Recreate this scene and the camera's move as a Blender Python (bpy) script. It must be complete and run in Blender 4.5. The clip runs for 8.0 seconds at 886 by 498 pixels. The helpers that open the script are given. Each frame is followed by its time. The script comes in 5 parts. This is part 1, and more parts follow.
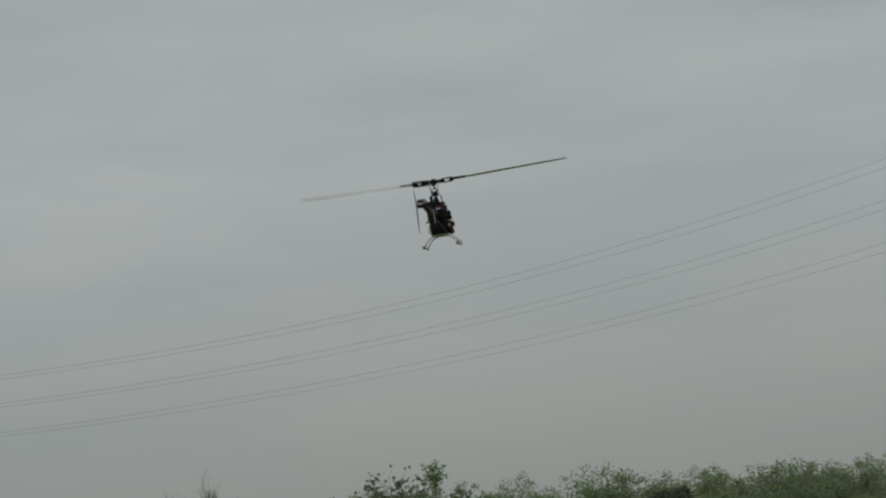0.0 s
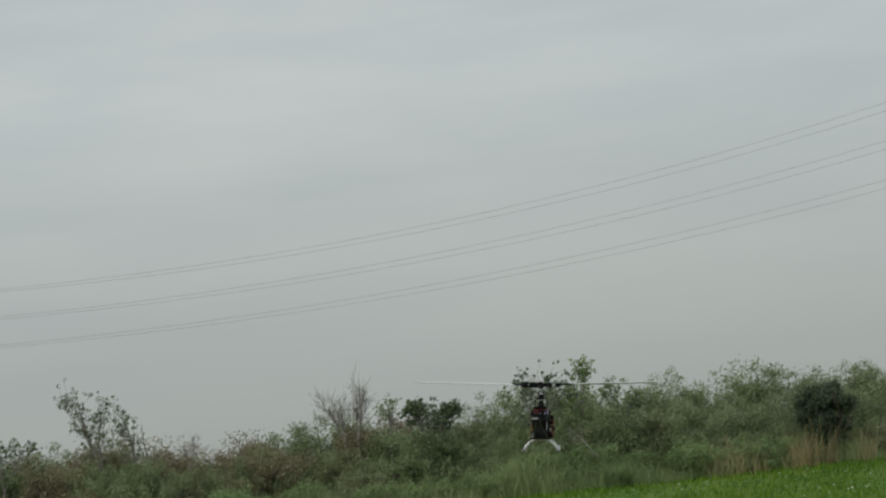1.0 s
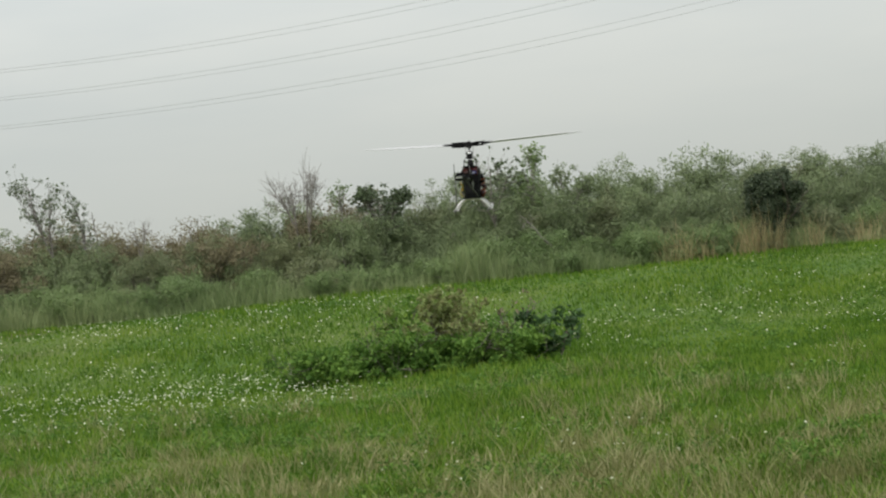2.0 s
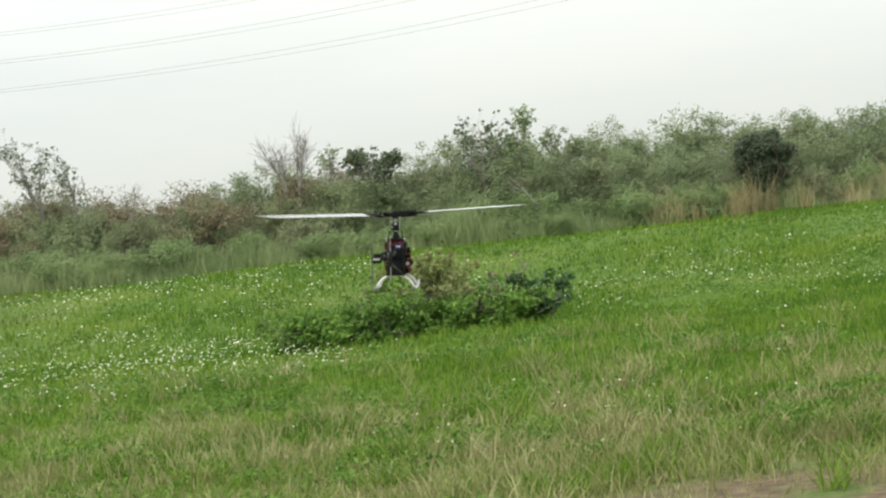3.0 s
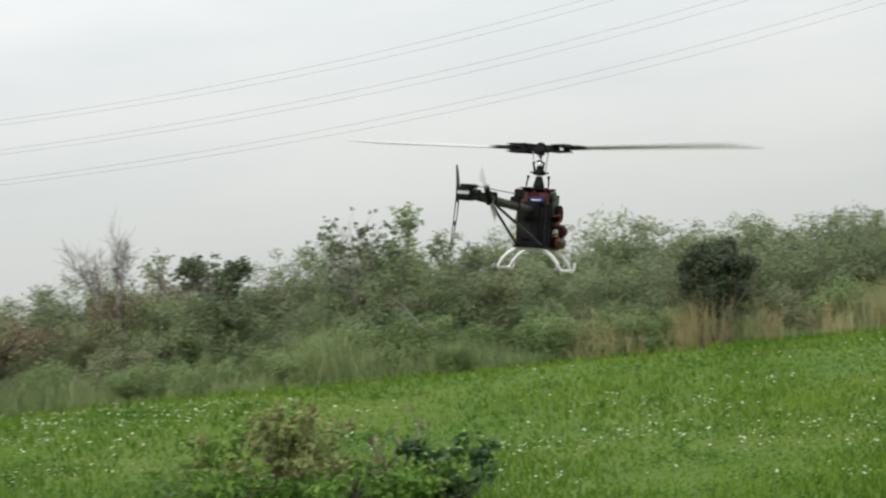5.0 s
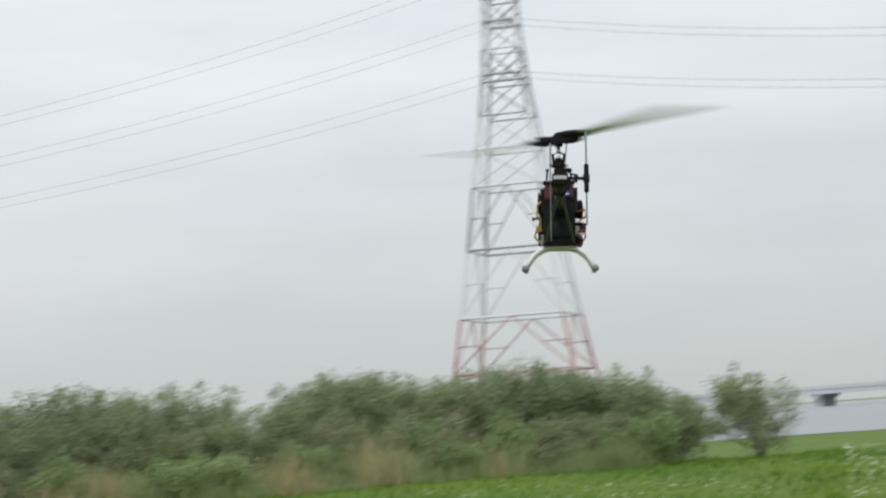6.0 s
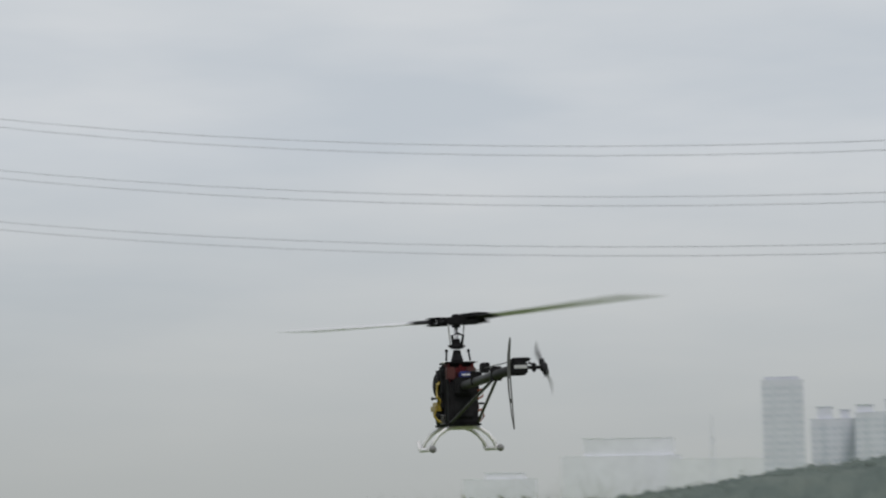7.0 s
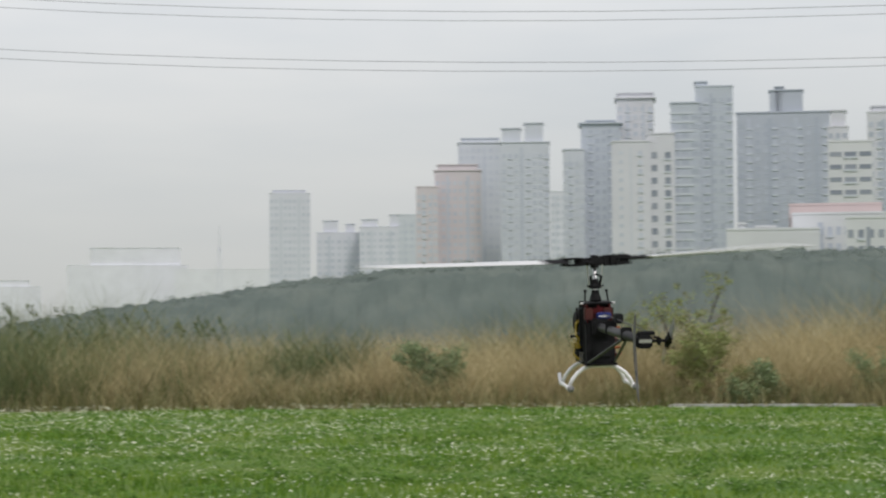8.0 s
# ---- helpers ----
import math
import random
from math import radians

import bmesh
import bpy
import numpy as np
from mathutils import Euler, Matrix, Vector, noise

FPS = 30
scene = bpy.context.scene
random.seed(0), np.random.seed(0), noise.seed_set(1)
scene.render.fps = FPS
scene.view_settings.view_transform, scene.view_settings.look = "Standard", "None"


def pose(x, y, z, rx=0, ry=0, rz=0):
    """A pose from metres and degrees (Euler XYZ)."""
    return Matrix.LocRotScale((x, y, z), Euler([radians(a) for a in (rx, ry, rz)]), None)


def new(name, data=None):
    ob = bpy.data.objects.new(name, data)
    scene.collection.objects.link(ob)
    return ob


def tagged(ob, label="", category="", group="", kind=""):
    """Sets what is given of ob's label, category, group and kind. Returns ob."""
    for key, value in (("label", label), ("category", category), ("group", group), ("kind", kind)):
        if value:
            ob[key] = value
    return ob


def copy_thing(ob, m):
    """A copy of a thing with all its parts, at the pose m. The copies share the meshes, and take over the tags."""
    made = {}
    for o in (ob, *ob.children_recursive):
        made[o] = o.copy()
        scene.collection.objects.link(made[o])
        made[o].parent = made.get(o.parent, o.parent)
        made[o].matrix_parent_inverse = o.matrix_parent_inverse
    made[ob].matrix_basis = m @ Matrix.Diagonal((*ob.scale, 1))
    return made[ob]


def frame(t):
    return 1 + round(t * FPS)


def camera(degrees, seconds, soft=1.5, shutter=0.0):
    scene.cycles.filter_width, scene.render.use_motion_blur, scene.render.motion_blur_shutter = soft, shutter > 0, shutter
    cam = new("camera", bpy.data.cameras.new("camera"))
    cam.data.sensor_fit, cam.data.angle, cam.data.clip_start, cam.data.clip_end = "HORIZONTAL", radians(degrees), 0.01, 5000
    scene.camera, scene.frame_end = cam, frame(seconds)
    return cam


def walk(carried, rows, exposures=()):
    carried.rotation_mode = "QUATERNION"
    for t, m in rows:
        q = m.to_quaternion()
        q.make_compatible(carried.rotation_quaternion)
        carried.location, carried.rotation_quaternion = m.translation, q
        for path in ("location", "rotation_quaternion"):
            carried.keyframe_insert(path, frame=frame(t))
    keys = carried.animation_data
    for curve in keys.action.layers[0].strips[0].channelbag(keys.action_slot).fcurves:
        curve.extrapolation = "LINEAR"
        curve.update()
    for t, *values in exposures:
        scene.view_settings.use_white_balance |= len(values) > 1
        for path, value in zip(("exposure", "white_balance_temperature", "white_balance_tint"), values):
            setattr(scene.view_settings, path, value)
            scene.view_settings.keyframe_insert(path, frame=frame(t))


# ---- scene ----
# The camera stands in a riverside meadow and follows a model helicopter.
cam = camera(22.18, 8.0, soft=2.1, shutter=0.2)

# seconds, eye x, y, z, bearing, tilt, roll
CAMERA_ROWS = [
    (0, 0, 0, 1.6, 5.466, 7.638, -6.097),
    (0.5, 0, 0, 1.6, 3.423, 7.153, -6.341),
    (1, 0, 0, 1.6, 1.441, 5.389, -5.924),
    (1.5, 0, 0, 1.6, 0.235, 2.373, -6.254),
    (1.7, 0, 0, 1.6, 1.083, 0.659, -5.975),
    (2.8, 0, 0, 1.6, 2.821, -0.747, -5.95),
    (3, 0, 0, 1.6, 2.268, -1.078, -6.143),
    (3.5, 0, 0, 1.6, 0, -1.581, -6),
    (4, 0, 2.4, 1.622, -1.732, -0.189, -6.063),
    (4.2, 0.034, 4.2, 1.639, -1.996, 0.528, -6.046),
    (4.5, 0.118, 6.9, 1.664, -0.882, 1.039, -6.136),
    (4.8, 0.369, 8.9, 1.682, 3.295, 1.511, -5.572),
    (5, 0.45, 9.8, 1.691, 6.037, 1.588, -5.532),
    (5.2, 0.44, 10.35, 1.695, 8.4, 1.52, -5.5),
    (6.3, 0.42, 10.8, 1.7, 33.642, 6.213, -3.366),
    (6.5, 0.42, 10.8, 1.7, 38.044, 6.958, -2.949),
    (6.6, 0.42, 10.8, 1.7, 40.309, 7.233, -2.683),
    (6.7, 0.42, 10.8, 1.7, 42.311, 7.388, -2.191),
    (6.8, 0.42, 10.8, 1.7, 44.457, 7.567, -1.803),
    (6.9, 0.42, 10.8, 1.7, 46.464, 7.629, -1.369),
    (7, 0.42, 10.8, 1.7, 48.39, 7.17, -0.993),
    (7.2, 0.42, 10.8, 1.7, 51.864, 5.156, -0.175),
    (7.5, 0.42, 10.8, 1.7, 55.036, 3.058, -1.056),
    (8, 0.42, 10.8, 1.7, 60.74, 2.233, -0.401),
]

EXPOSURES = [(0.0, -1.13, 6450, 7), (0.5, -0.86, 6450, 7), (1.0, -0.68, 6450, 7), (1.5, -0.5, 6500, 8), (1.7, -0.35, 6550, 9), (2.8, 0.45, 6650, 9),
             (3.0, 0.46, 6650, 9), (3.5, 0.45, 6650, 10), (4.0, 0.44, 6600, 11), (4.5, 0.18, 6550, 12), (5.0, 0.12, 6550, 12), (5.2, 0.12, 6500, 12),
             (6.3, -0.1, 6350, 13), (6.5, -0.18, 6350, 13), (7.0, -0.46, 6350, 13), (7.5, -0.57, 6350, 13), (8.0, -0.1, 6500, 14)]


def camera_pose(x, y, z, bearing, tilt, roll):
    return pose(x, y, z, 90 + tilt, 0, -bearing) @ pose(0, 0, 0, 0, 0, roll)


walk(cam, [(r[0], camera_pose(*r[1:])) for r in CAMERA_ROWS], EXPOSURES)

# ---------------------------------------------------------------- light
SUN_ELEV, SUN_TURN = 52.0, 215.0


def build_world():
    world = bpy.data.worlds.new("overcast_sky")
    scene.world = world
    world.use_nodes = True
    nt = world.node_tree
    nt.nodes.clear()
    n, l = nt.nodes.new, nt.links.new
    out = n("ShaderNodeOutputWorld")
    sky = n("ShaderNodeTexSky")
    sky.sky_type = "NISHITA"
    sky.sun_disc = False
    sky.sun_elevation, sky.sun_rotation = radians(SUN_ELEV), radians(SUN_TURN)
    sky.dust_density, sky.air_density = 5.0, 1.0
    bg_sky = n("ShaderNodeBackground")
    bg_sky.inputs["Strength"].default_value = 0.1
    l(sky.outputs[0], bg_sky.inputs["Color"])
    tc = n("ShaderNodeTexCoord")
    mp = n("ShaderNodeMapping")
    mp.inputs["Scale"].default_value = (3.0, 3.0, 14.0)
    mp.inputs["Rotation"].default_value = (radians(9), radians(-4), 0)
    l(tc.outputs["Generated"], mp.inputs["Vector"])
    nz = n("ShaderNodeTexNoise")
    nz.inputs["Scale"].default_value, nz.inputs["Detail"].default_value, nz.inputs["Roughness"].default_value = 1.6, 4.0, 0.5
    l(mp.outputs[0], nz.inputs["Vector"])
    clouds = n("ShaderNodeValToRGB")
    clouds.color_ramp.elements[0].position, clouds.color_ramp.elements[1].position = 0.32, 0.7
    clouds.color_ramp.elements[0].color = (0.755, 0.82, 0.85, 1)
    clouds.color_ramp.elements[1].color = (0.93, 0.965, 0.955, 1)
    l(nz.outputs["Fac"], clouds.inputs["Fac"])
    # the haze near the horizon is duller and warmer than the cloud above it
    sep = n("ShaderNodeSeparateXYZ")
    l(tc.outputs["Generated"], sep.inputs[0])
    band = n("ShaderNodeMapRange")
    band.inputs["From Min"].default_value, band.inputs["From Max"].default_value = -0.01, 0.17
    l(sep.outputs["Z"], band.inputs["Value"])
    mix = n("ShaderNodeMix")
    mix.data_type = "RGBA"
    mix.inputs["A"].default_value = (0.575, 0.605, 0.568, 1)
    l(band.outputs[0], mix.inputs["Factor"])
    l(clouds.outputs[0], mix.inputs["B"])
    bg_cloud = n("ShaderNodeBackground")
    l(mix.outputs["Result"], bg_cloud.inputs["Color"])
    bg_cloud.inputs["Strength"].default_value = 1.0
    both = n("ShaderNodeMixShader")
    both.inputs["Fac"].default_value = 0.92
    l(bg_sky.outputs[0], both.inputs[1])
    l(bg_cloud.outputs[0], both.inputs[2])
    l(both.outputs[0], out.inputs["Surface"])
    lamp = bpy.data.lights.new("sun", "SUN")
    lamp.energy, lamp.angle, lamp.color = 1.55, radians(14), (1.0, 0.96, 0.9)
    sun = new("sun", lamp)
    sun.matrix_world = pose(0, 0, 80, 90 - SUN_ELEV, 0, 180 - SUN_TURN)


build_world()


# ---------------------------------------------------------------- materials
def material(name, colours, rough=0.6, metal=0.0, scale=4.0, bump=0.0, spread=0.0, per=None, translucent=0.0, detail=4.0, spec=0.5):
    """colours: two or three stops of a noise ramp. spread: how far Random shifts value. per: 'object' or 'island'."""
    m = bpy.data.materials.new(name)
    m.use_nodes = True
    nt = m.node_tree
    n, l = nt.nodes.new, nt.links.new
    b = nt.nodes["Principled BSDF"]
    b.inputs["Roughness"].default_value, b.inputs["Metallic"].default_value = rough, metal
    b.inputs["Specular IOR Level"].default_value = spec
    geo = n("ShaderNodeNewGeometry")
    if per == "object" or per is None:
        coord = n("ShaderNodeTexCoord").outputs["Object"]
    else:
        coord = geo.outputs["Position"]
    nz = n("ShaderNodeTexNoise")
    nz.inputs["Scale"].default_value, nz.inputs["Detail"].default_value = scale, detail
    l(coord, nz.inputs["Vector"])
    ramp = n("ShaderNodeValToRGB")
    e = ramp.color_ramp.elements
    e[0].position, e[1].position = 0.3, 0.7
    e[0].color, e[1].color = (*colours[0], 1), (*colours[-1], 1)
    if len(colours) == 3:
        mid = e.new(0.5)
        mid.color = (*colours[1], 1)
    if per:
        r = n("ShaderNodeObjectInfo").outputs["Random"] if per == "object" else geo.outputs["Random Per Island"]
        mixer = n("ShaderNodeMath")
        mixer.operation = "MULTIPLY_ADD"
        mixer.inputs[1].default_value, mixer.inputs[2].default_value = spread, -spread / 2
        l(r, mixer.inputs[0])
        add = n("ShaderNodeMath")
        l(nz.outputs["Fac"], add.inputs[0])
        l(mixer.outputs[0], add.inputs[1])
        l(add.outputs[0], ramp.inputs["Fac"])
    else:
        l(nz.outputs["Fac"], ramp.inputs["Fac"])
    l(ramp.outputs[0], b.inputs["Base Color"])
    if bump:
        fine = n("ShaderNodeTexNoise")
        fine.inputs["Scale"].default_value, fine.inputs["Detail"].default_value = scale * 6, 3
        l(coord, fine.inputs["Vector"])
        bp = n("ShaderNodeBump")
        bp.inputs["Strength"].default_value, bp.inputs["Distance"].default_value = bump, 0.02
        l(fine.outputs["Fac"], bp.inputs["Height"])
        l(bp.outputs[0], b.inputs["Normal"])
    if translucent:
        tr = n("ShaderNodeBsdfTranslucent")
        l(ramp.outputs[0], tr.inputs["Color"])
        ms = n("ShaderNodeMixShader")
        ms.inputs["Fac"].default_value = translucent
        l(b.outputs[0], ms.inputs[1])
        l(tr.outputs[0], ms.inputs[2])
        l(ms.outputs[0], nt.nodes["Material Output"].inputs["Surface"])
    return m


def ground_material():
    m = bpy.data.materials.new("meadow_soil_and_turf")
    m.use_nodes = True
    nt = m.node_tree
    n, l = nt.nodes.new, nt.links.new
    b = nt.nodes["Principled BSDF"]
    b.inputs["Roughness"].default_value = 0.95
    pos = n("ShaderNodeNewGeometry").outputs["Position"]

    def ramp(scale, c0, c1, p0=0.35, p1=0.65, stretch=(1, 1, 1)):
        mp = n("ShaderNodeMapping")
        mp.inputs["Scale"].default_value = stretch
        l(pos, mp.inputs["Vector"])
        z = n("ShaderNodeTexNoise")
        z.inputs["Scale"].default_value, z.inputs["Detail"].default_value = scale, 5
        l(mp.outputs[0], z.inputs["Vector"])
        r = n("ShaderNodeValToRGB")
        e = r.color_ramp.elements
        e[0].position, e[1].position = p0, p1
        e[0].color, e[1].color = (*c0, 1), (*c1, 1)
        l(z.outputs["Fac"], r.inputs["Fac"])
        return r.outputs["Color"]

    def blend(fac, a, c):
        x = n("ShaderNodeMix")
        x.data_type = "RGBA"
        l(fac, x.inputs["Factor"])
        l(a, x.inputs["A"])
        l(c, x.inputs["B"])
        return x.outputs["Result"]

    green = blend(ramp(0.35, (0, 0, 0), (1, 1, 1)), ramp(7.0, (0.055, 0.12, 0.013), (0.10, 0.20, 0.02)),
                  ramp(9.0, (0.09, 0.145, 0.016), (0.155, 0.22, 0.03)))
    straw = ramp(14.0, (0.09, 0.11, 0.03), (0.20, 0.185, 0.08))
    soil = ramp(9.0, (0.10, 0.07, 0.04), (0.21, 0.155, 0.085))
    # the mown strip near the path is straw-coloured; beyond it the turf is green
    sep = n("ShaderNodeSeparateXYZ")
    l(pos, sep.inputs[0])
    near = n("ShaderNodeMapRange")
    near.inputs["From Min"].default_value, near.inputs["From Max"].default_value = 21.0, 11.5
    l(sep.outputs["Y"], near.inputs["Value"])
    patch = ramp(0.9, (0, 0, 0), (1, 1, 1), 0.42, 0.6)
    strip = n("ShaderNodeMapRange")
    strip.inputs["From Min"].default_value, strip.inputs["From Max"].default_value = 11.0, 7.0
    l(sep.outputs["X"], strip.inputs["Value"])
    within = n("ShaderNodeMath")
    within.operation = "MULTIPLY"
    l(near.outputs[0], within.inputs[0])
    l(strip.outputs[0], within.inputs[1])
    mul = n("ShaderNodeMath")
    mul.operation = "MULTIPLY"
    l(within.outputs[0], mul.inputs[0])
    l(patch, mul.inputs[1])
    col = blend(mul.outputs[0], green, straw)
    dirt = n("ShaderNodeMapRange")
    dirt.inputs["From Min"].default_value, dirt.inputs["From Max"].default_value = 1.7, 0.9
    off = n("ShaderNodeMath")
    off.operation = "SUBTRACT"
    off.inputs[1].default_value = 10.7
    l(sep.outputs["Y"], off.inputs[0])
    width = n("ShaderNodeMath")
    width.operation = "ABSOLUTE"
    l(off.outputs[0], width.inputs[0])
    l(width.outputs[0], dirt.inputs["Value"])
    east = n("ShaderNodeMapRange")
    east.inputs["From Min"].default_value, east.inputs["From Max"].default_value = -0.2, 1.0
    l(sep.outputs["X"], east.inputs["Value"])
    m1 = n("ShaderNodeMath")
    m1.operation = "MULTIPLY"
    l(dirt.outputs[0], m1.inputs[0])
    l(east.outputs[0], m1.inputs[1])
    m2 = n("ShaderNodeMath")
    m2.operation = "MULTIPLY"
    l(m1.outputs[0], m2.inputs[0])
    l(ramp(1.2, (0, 0, 0), (1, 1, 1), 0.3, 0.5), m2.inputs[1])
    col = blend(m2.outputs[0], col, soil)
    far = n("ShaderNodeMapRange")
    far.inputs["From Min"].default_value, far.inputs["From Max"].default_value = -4.5, -7.5
    l(sep.outputs["X"], far.inputs["Value"])
    col = blend(far.outputs[0], col, blend(ramp(0.5, (0, 0, 0), (1, 1, 1), 0.4, 0.6, (0.3, 1, 1)), col, soil))
    l(col, b.inputs["Base Color"])
    fine = n("ShaderNodeTexNoise")
    fine.inputs["Scale"].default_value, fine.inputs["Detail"].default_value = 18, 4
    l(pos, fine.inputs["Vector"])
    bp = n("ShaderNodeBump")
    bp.inputs["Strength"].default_value, bp.inputs["Distance"].default_value = 0.8, 0.06
    l(fine.outputs["Fac"], bp.inputs["Height"])
    l(bp.outputs[0], b.inputs["Normal"])
    return m


GROUND = ground_material()
GRASS = material("green_grass", [(0.07, 0.155, 0.014), (0.125, 0.24, 0.024), (0.21, 0.315, 0.04)], 0.65, scale=0.5, spread=0.5, per="island", translucent=0.3, spec=0.25)
STRAW = material("dry_grass", [(0.185, 0.205, 0.06), (0.285, 0.285, 0.11), (0.39, 0.37, 0.185)], 0.7, scale=0.6, spread=0.5, per="island", translucent=0.2)
PETAL = material("white_petals", [(0.64, 0.65, 0.46), (0.80, 0.81, 0.66)], 0.6, scale=3, spread=0.4, per="island", translucent=0.2)
# haze is put into LEAF_GREEN, LEAF_LIGHT, LEAF_BROWN and LEAF_OLIVE: paler than plain foliage
LEAF_GREEN = material("shrub_leaves", [(0.195, 0.25, 0.13), (0.265, 0.33, 0.17), (0.33, 0.40, 0.21)], 0.55, scale=0.4, spread=0.6, per="island", translucent=0.35)
LEAF_LIGHT = material("young_leaves", [(0.18, 0.265, 0.10), (0.24, 0.335, 0.135), (0.31, 0.40, 0.175)], 0.5, scale=0.4, spread=0.6, per="island", translucent=0.3)
LEAF_DARK = material("dark_leaves", [(0.055, 0.08, 0.045), (0.075, 0.105, 0.058), (0.10, 0.13, 0.07)], 0.5, scale=0.5, spread=0.6, per="island", translucent=0.1)
LEAF_BROWN = material("reddish_withered_leaves", [(0.21, 0.18, 0.11), (0.26, 0.225, 0.14), (0.30, 0.27, 0.15)], 0.6, scale=0.5, spread=0.7, per="island", translucent=0.2)
LEAF_GREY = material("grey_green_leaves", [(0.11, 0.15, 0.08), (0.15, 0.20, 0.105), (0.20, 0.255, 0.135)], 0.55, scale=0.4, spread=0.6, per="island", translucent=0.25)
LEAF_OLIVE = material("olive_leaves", [(0.21, 0.24, 0.13), (0.275, 0.31, 0.165), (0.34, 0.37, 0.205)], 0.55, scale=0.4, spread=0.6, per="island", translucent=0.35)
OLIVE = material("olive_grass", [(0.20, 0.275, 0.115), (0.29, 0.365, 0.16), (0.38, 0.44, 0.215)], 0.6, scale=0.3, spread=0.5, per="island", translucent=0.35)
LEAF_WEED = material("weedy_leaves", [(0.20, 0.20, 0.075), (0.25, 0.275, 0.10), (0.29, 0.36, 0.12)], 0.55, scale=2.0, spread=0.7, per="island", translucent=0.25)
LEAF_BROAD = material("broad_dark_leaves", [(0.042, 0.09, 0.032), (0.065, 0.13, 0.045), (0.095, 0.175, 0.06)], 0.5, scale=2.0, spread=0.6, per="island", translucent=0.2, spec=0.3)
OLIVE_DARK = material("undergrowth_grass", [(0.17, 0.17, 0.07), (0.25, 0.24, 0.105), (0.34, 0.29, 0.15)], 0.6, scale=0.5, spread=0.6, per="island", translucent=0.3)
LEAF_VINE = material("vine_leaves", [(0.08, 0.17, 0.03), (0.13, 0.25, 0.05), (0.21, 0.35, 0.07)], 0.65, scale=2.0, spread=0.6, per="island", translucent=0.3, spec=0.2)
BARK = material("grey_brown_bark", [(0.10, 0.085, 0.07), (0.19, 0.165, 0.14)], 0.85, scale=8, bump=0.4)
TWIG = material("pale_grey_twigs", [(0.21, 0.19, 0.17), (0.30, 0.275, 0.25)], 0.85, scale=8)
REED = material("dry_reeds", [(0.35, 0.285, 0.15), (0.48, 0.40, 0.215), (0.59, 0.505, 0.295)], 0.7, scale=0.5, spread=0.4, per="island", translucent=0.35)
REED_GREEN = material("green_reeds", [(0.075, 0.115, 0.042), (0.125, 0.165, 0.063), (0.22, 0.235, 0.10)], 0.6, scale=0.35, spread=0.5, per="island", translucent=0.3)
# haze is put into these greys; FAR_LEAF is lifted against its own shade
FAR_WOOD = material("haze_paled_woodland", [(0.125, 0.155, 0.142), (0.145, 0.177, 0.16), (0.17, 0.20, 0.178)], 0.95, scale=0.16, spread=0.1, per="island", translucent=0.15, spec=0.1)
FAR_LEAF = material("haze_paled_treetops", [(0.24, 0.285, 0.26), (0.27, 0.315, 0.285), (0.30, 0.345, 0.31)], 0.95, scale=0.05, spread=0.1, per="island", translucent=0.5, spec=0.1)
# the bank takes the wood's hazed tone so gaps don't show
EARTH = material("dike_in_wood_tone", [(0.165, 0.19, 0.178), (0.19, 0.215, 0.20)], 0.95, scale=0.1, bump=0.3)
STEEL = material("galvanised_steel", [(0.26, 0.25, 0.26), (0.35, 0.34, 0.35)], 0.6, 0.0, scale=1.5)
STEEL_WHITE = material("white_painted_steel", [(0.60, 0.61, 0.61), (0.70, 0.70, 0.70)], 0.6, 0.0, scale=1.5)
STEEL_RED = material("red_painted_steel", [(0.36, 0.18, 0.16), (0.46, 0.27, 0.24)], 0.6, 0.0, scale=1.5)
WIRE = material("aluminium_cable", [(0.42, 0.43, 0.44), (0.5, 0.5, 0.51)], 0.6, 0.3, scale=1)
WATER = material("river_water", [(0.10, 0.12, 0.12), (0.14, 0.15, 0.15)], 0.22, scale=0.02, bump=0.15)
CONCRETE = material("pale_concrete", [(0.42, 0.43, 0.43), (0.54, 0.54, 0.53)], 0.85, scale=0.5, bump=0.2)

# ---------------------------------------------------------------- mesh helpers


def part(name, bm, mat, parent=None, label="", smooth=False):
    me = bpy.data.meshes.new(name)
    bm.normal_update()
    bm.to_mesh(me)
    bm.free()
    if smooth:
        me.polygons.foreach_set("use_smooth", [True] * len(me.polygons))
    me.materials.append(mat)
    ob = new(name, me)
    ob.parent = parent
    if label:
        ob["label"] = label
    return ob


def raw(name, verts, faces, mat, parent=None):
    me = bpy.data.meshes.new(name)
    me.from_pydata(verts if isinstance(verts, list) else verts.tolist(), [], faces if isinstance(faces, list) else faces.tolist())
    me.materials.append(mat)
    ob = new(name, me)
    ob.parent = parent
    return ob


def box(bm, x0, x1, y0, y1, z0, z1, bevel=0.0, m=None):
    r = bmesh.ops.create_cube(bm, size=1)
    vs = r["verts"]
    for v in vs:
        v.co = Vector(((x0 + x1) / 2 + v.co.x * (x1 - x0), (y0 + y1) / 2 + v.co.y * (y1 - y0), (z0 + z1) / 2 + v.co.z * (z1 - z0)))
        if m:
            v.co = m @ v.co
    if bevel:
        bmesh.ops.bevel(bm, geom=list({e for v in vs for e in v.link_edges}), offset=bevel, segments=2, affect="EDGES", clamp_overlap=True)


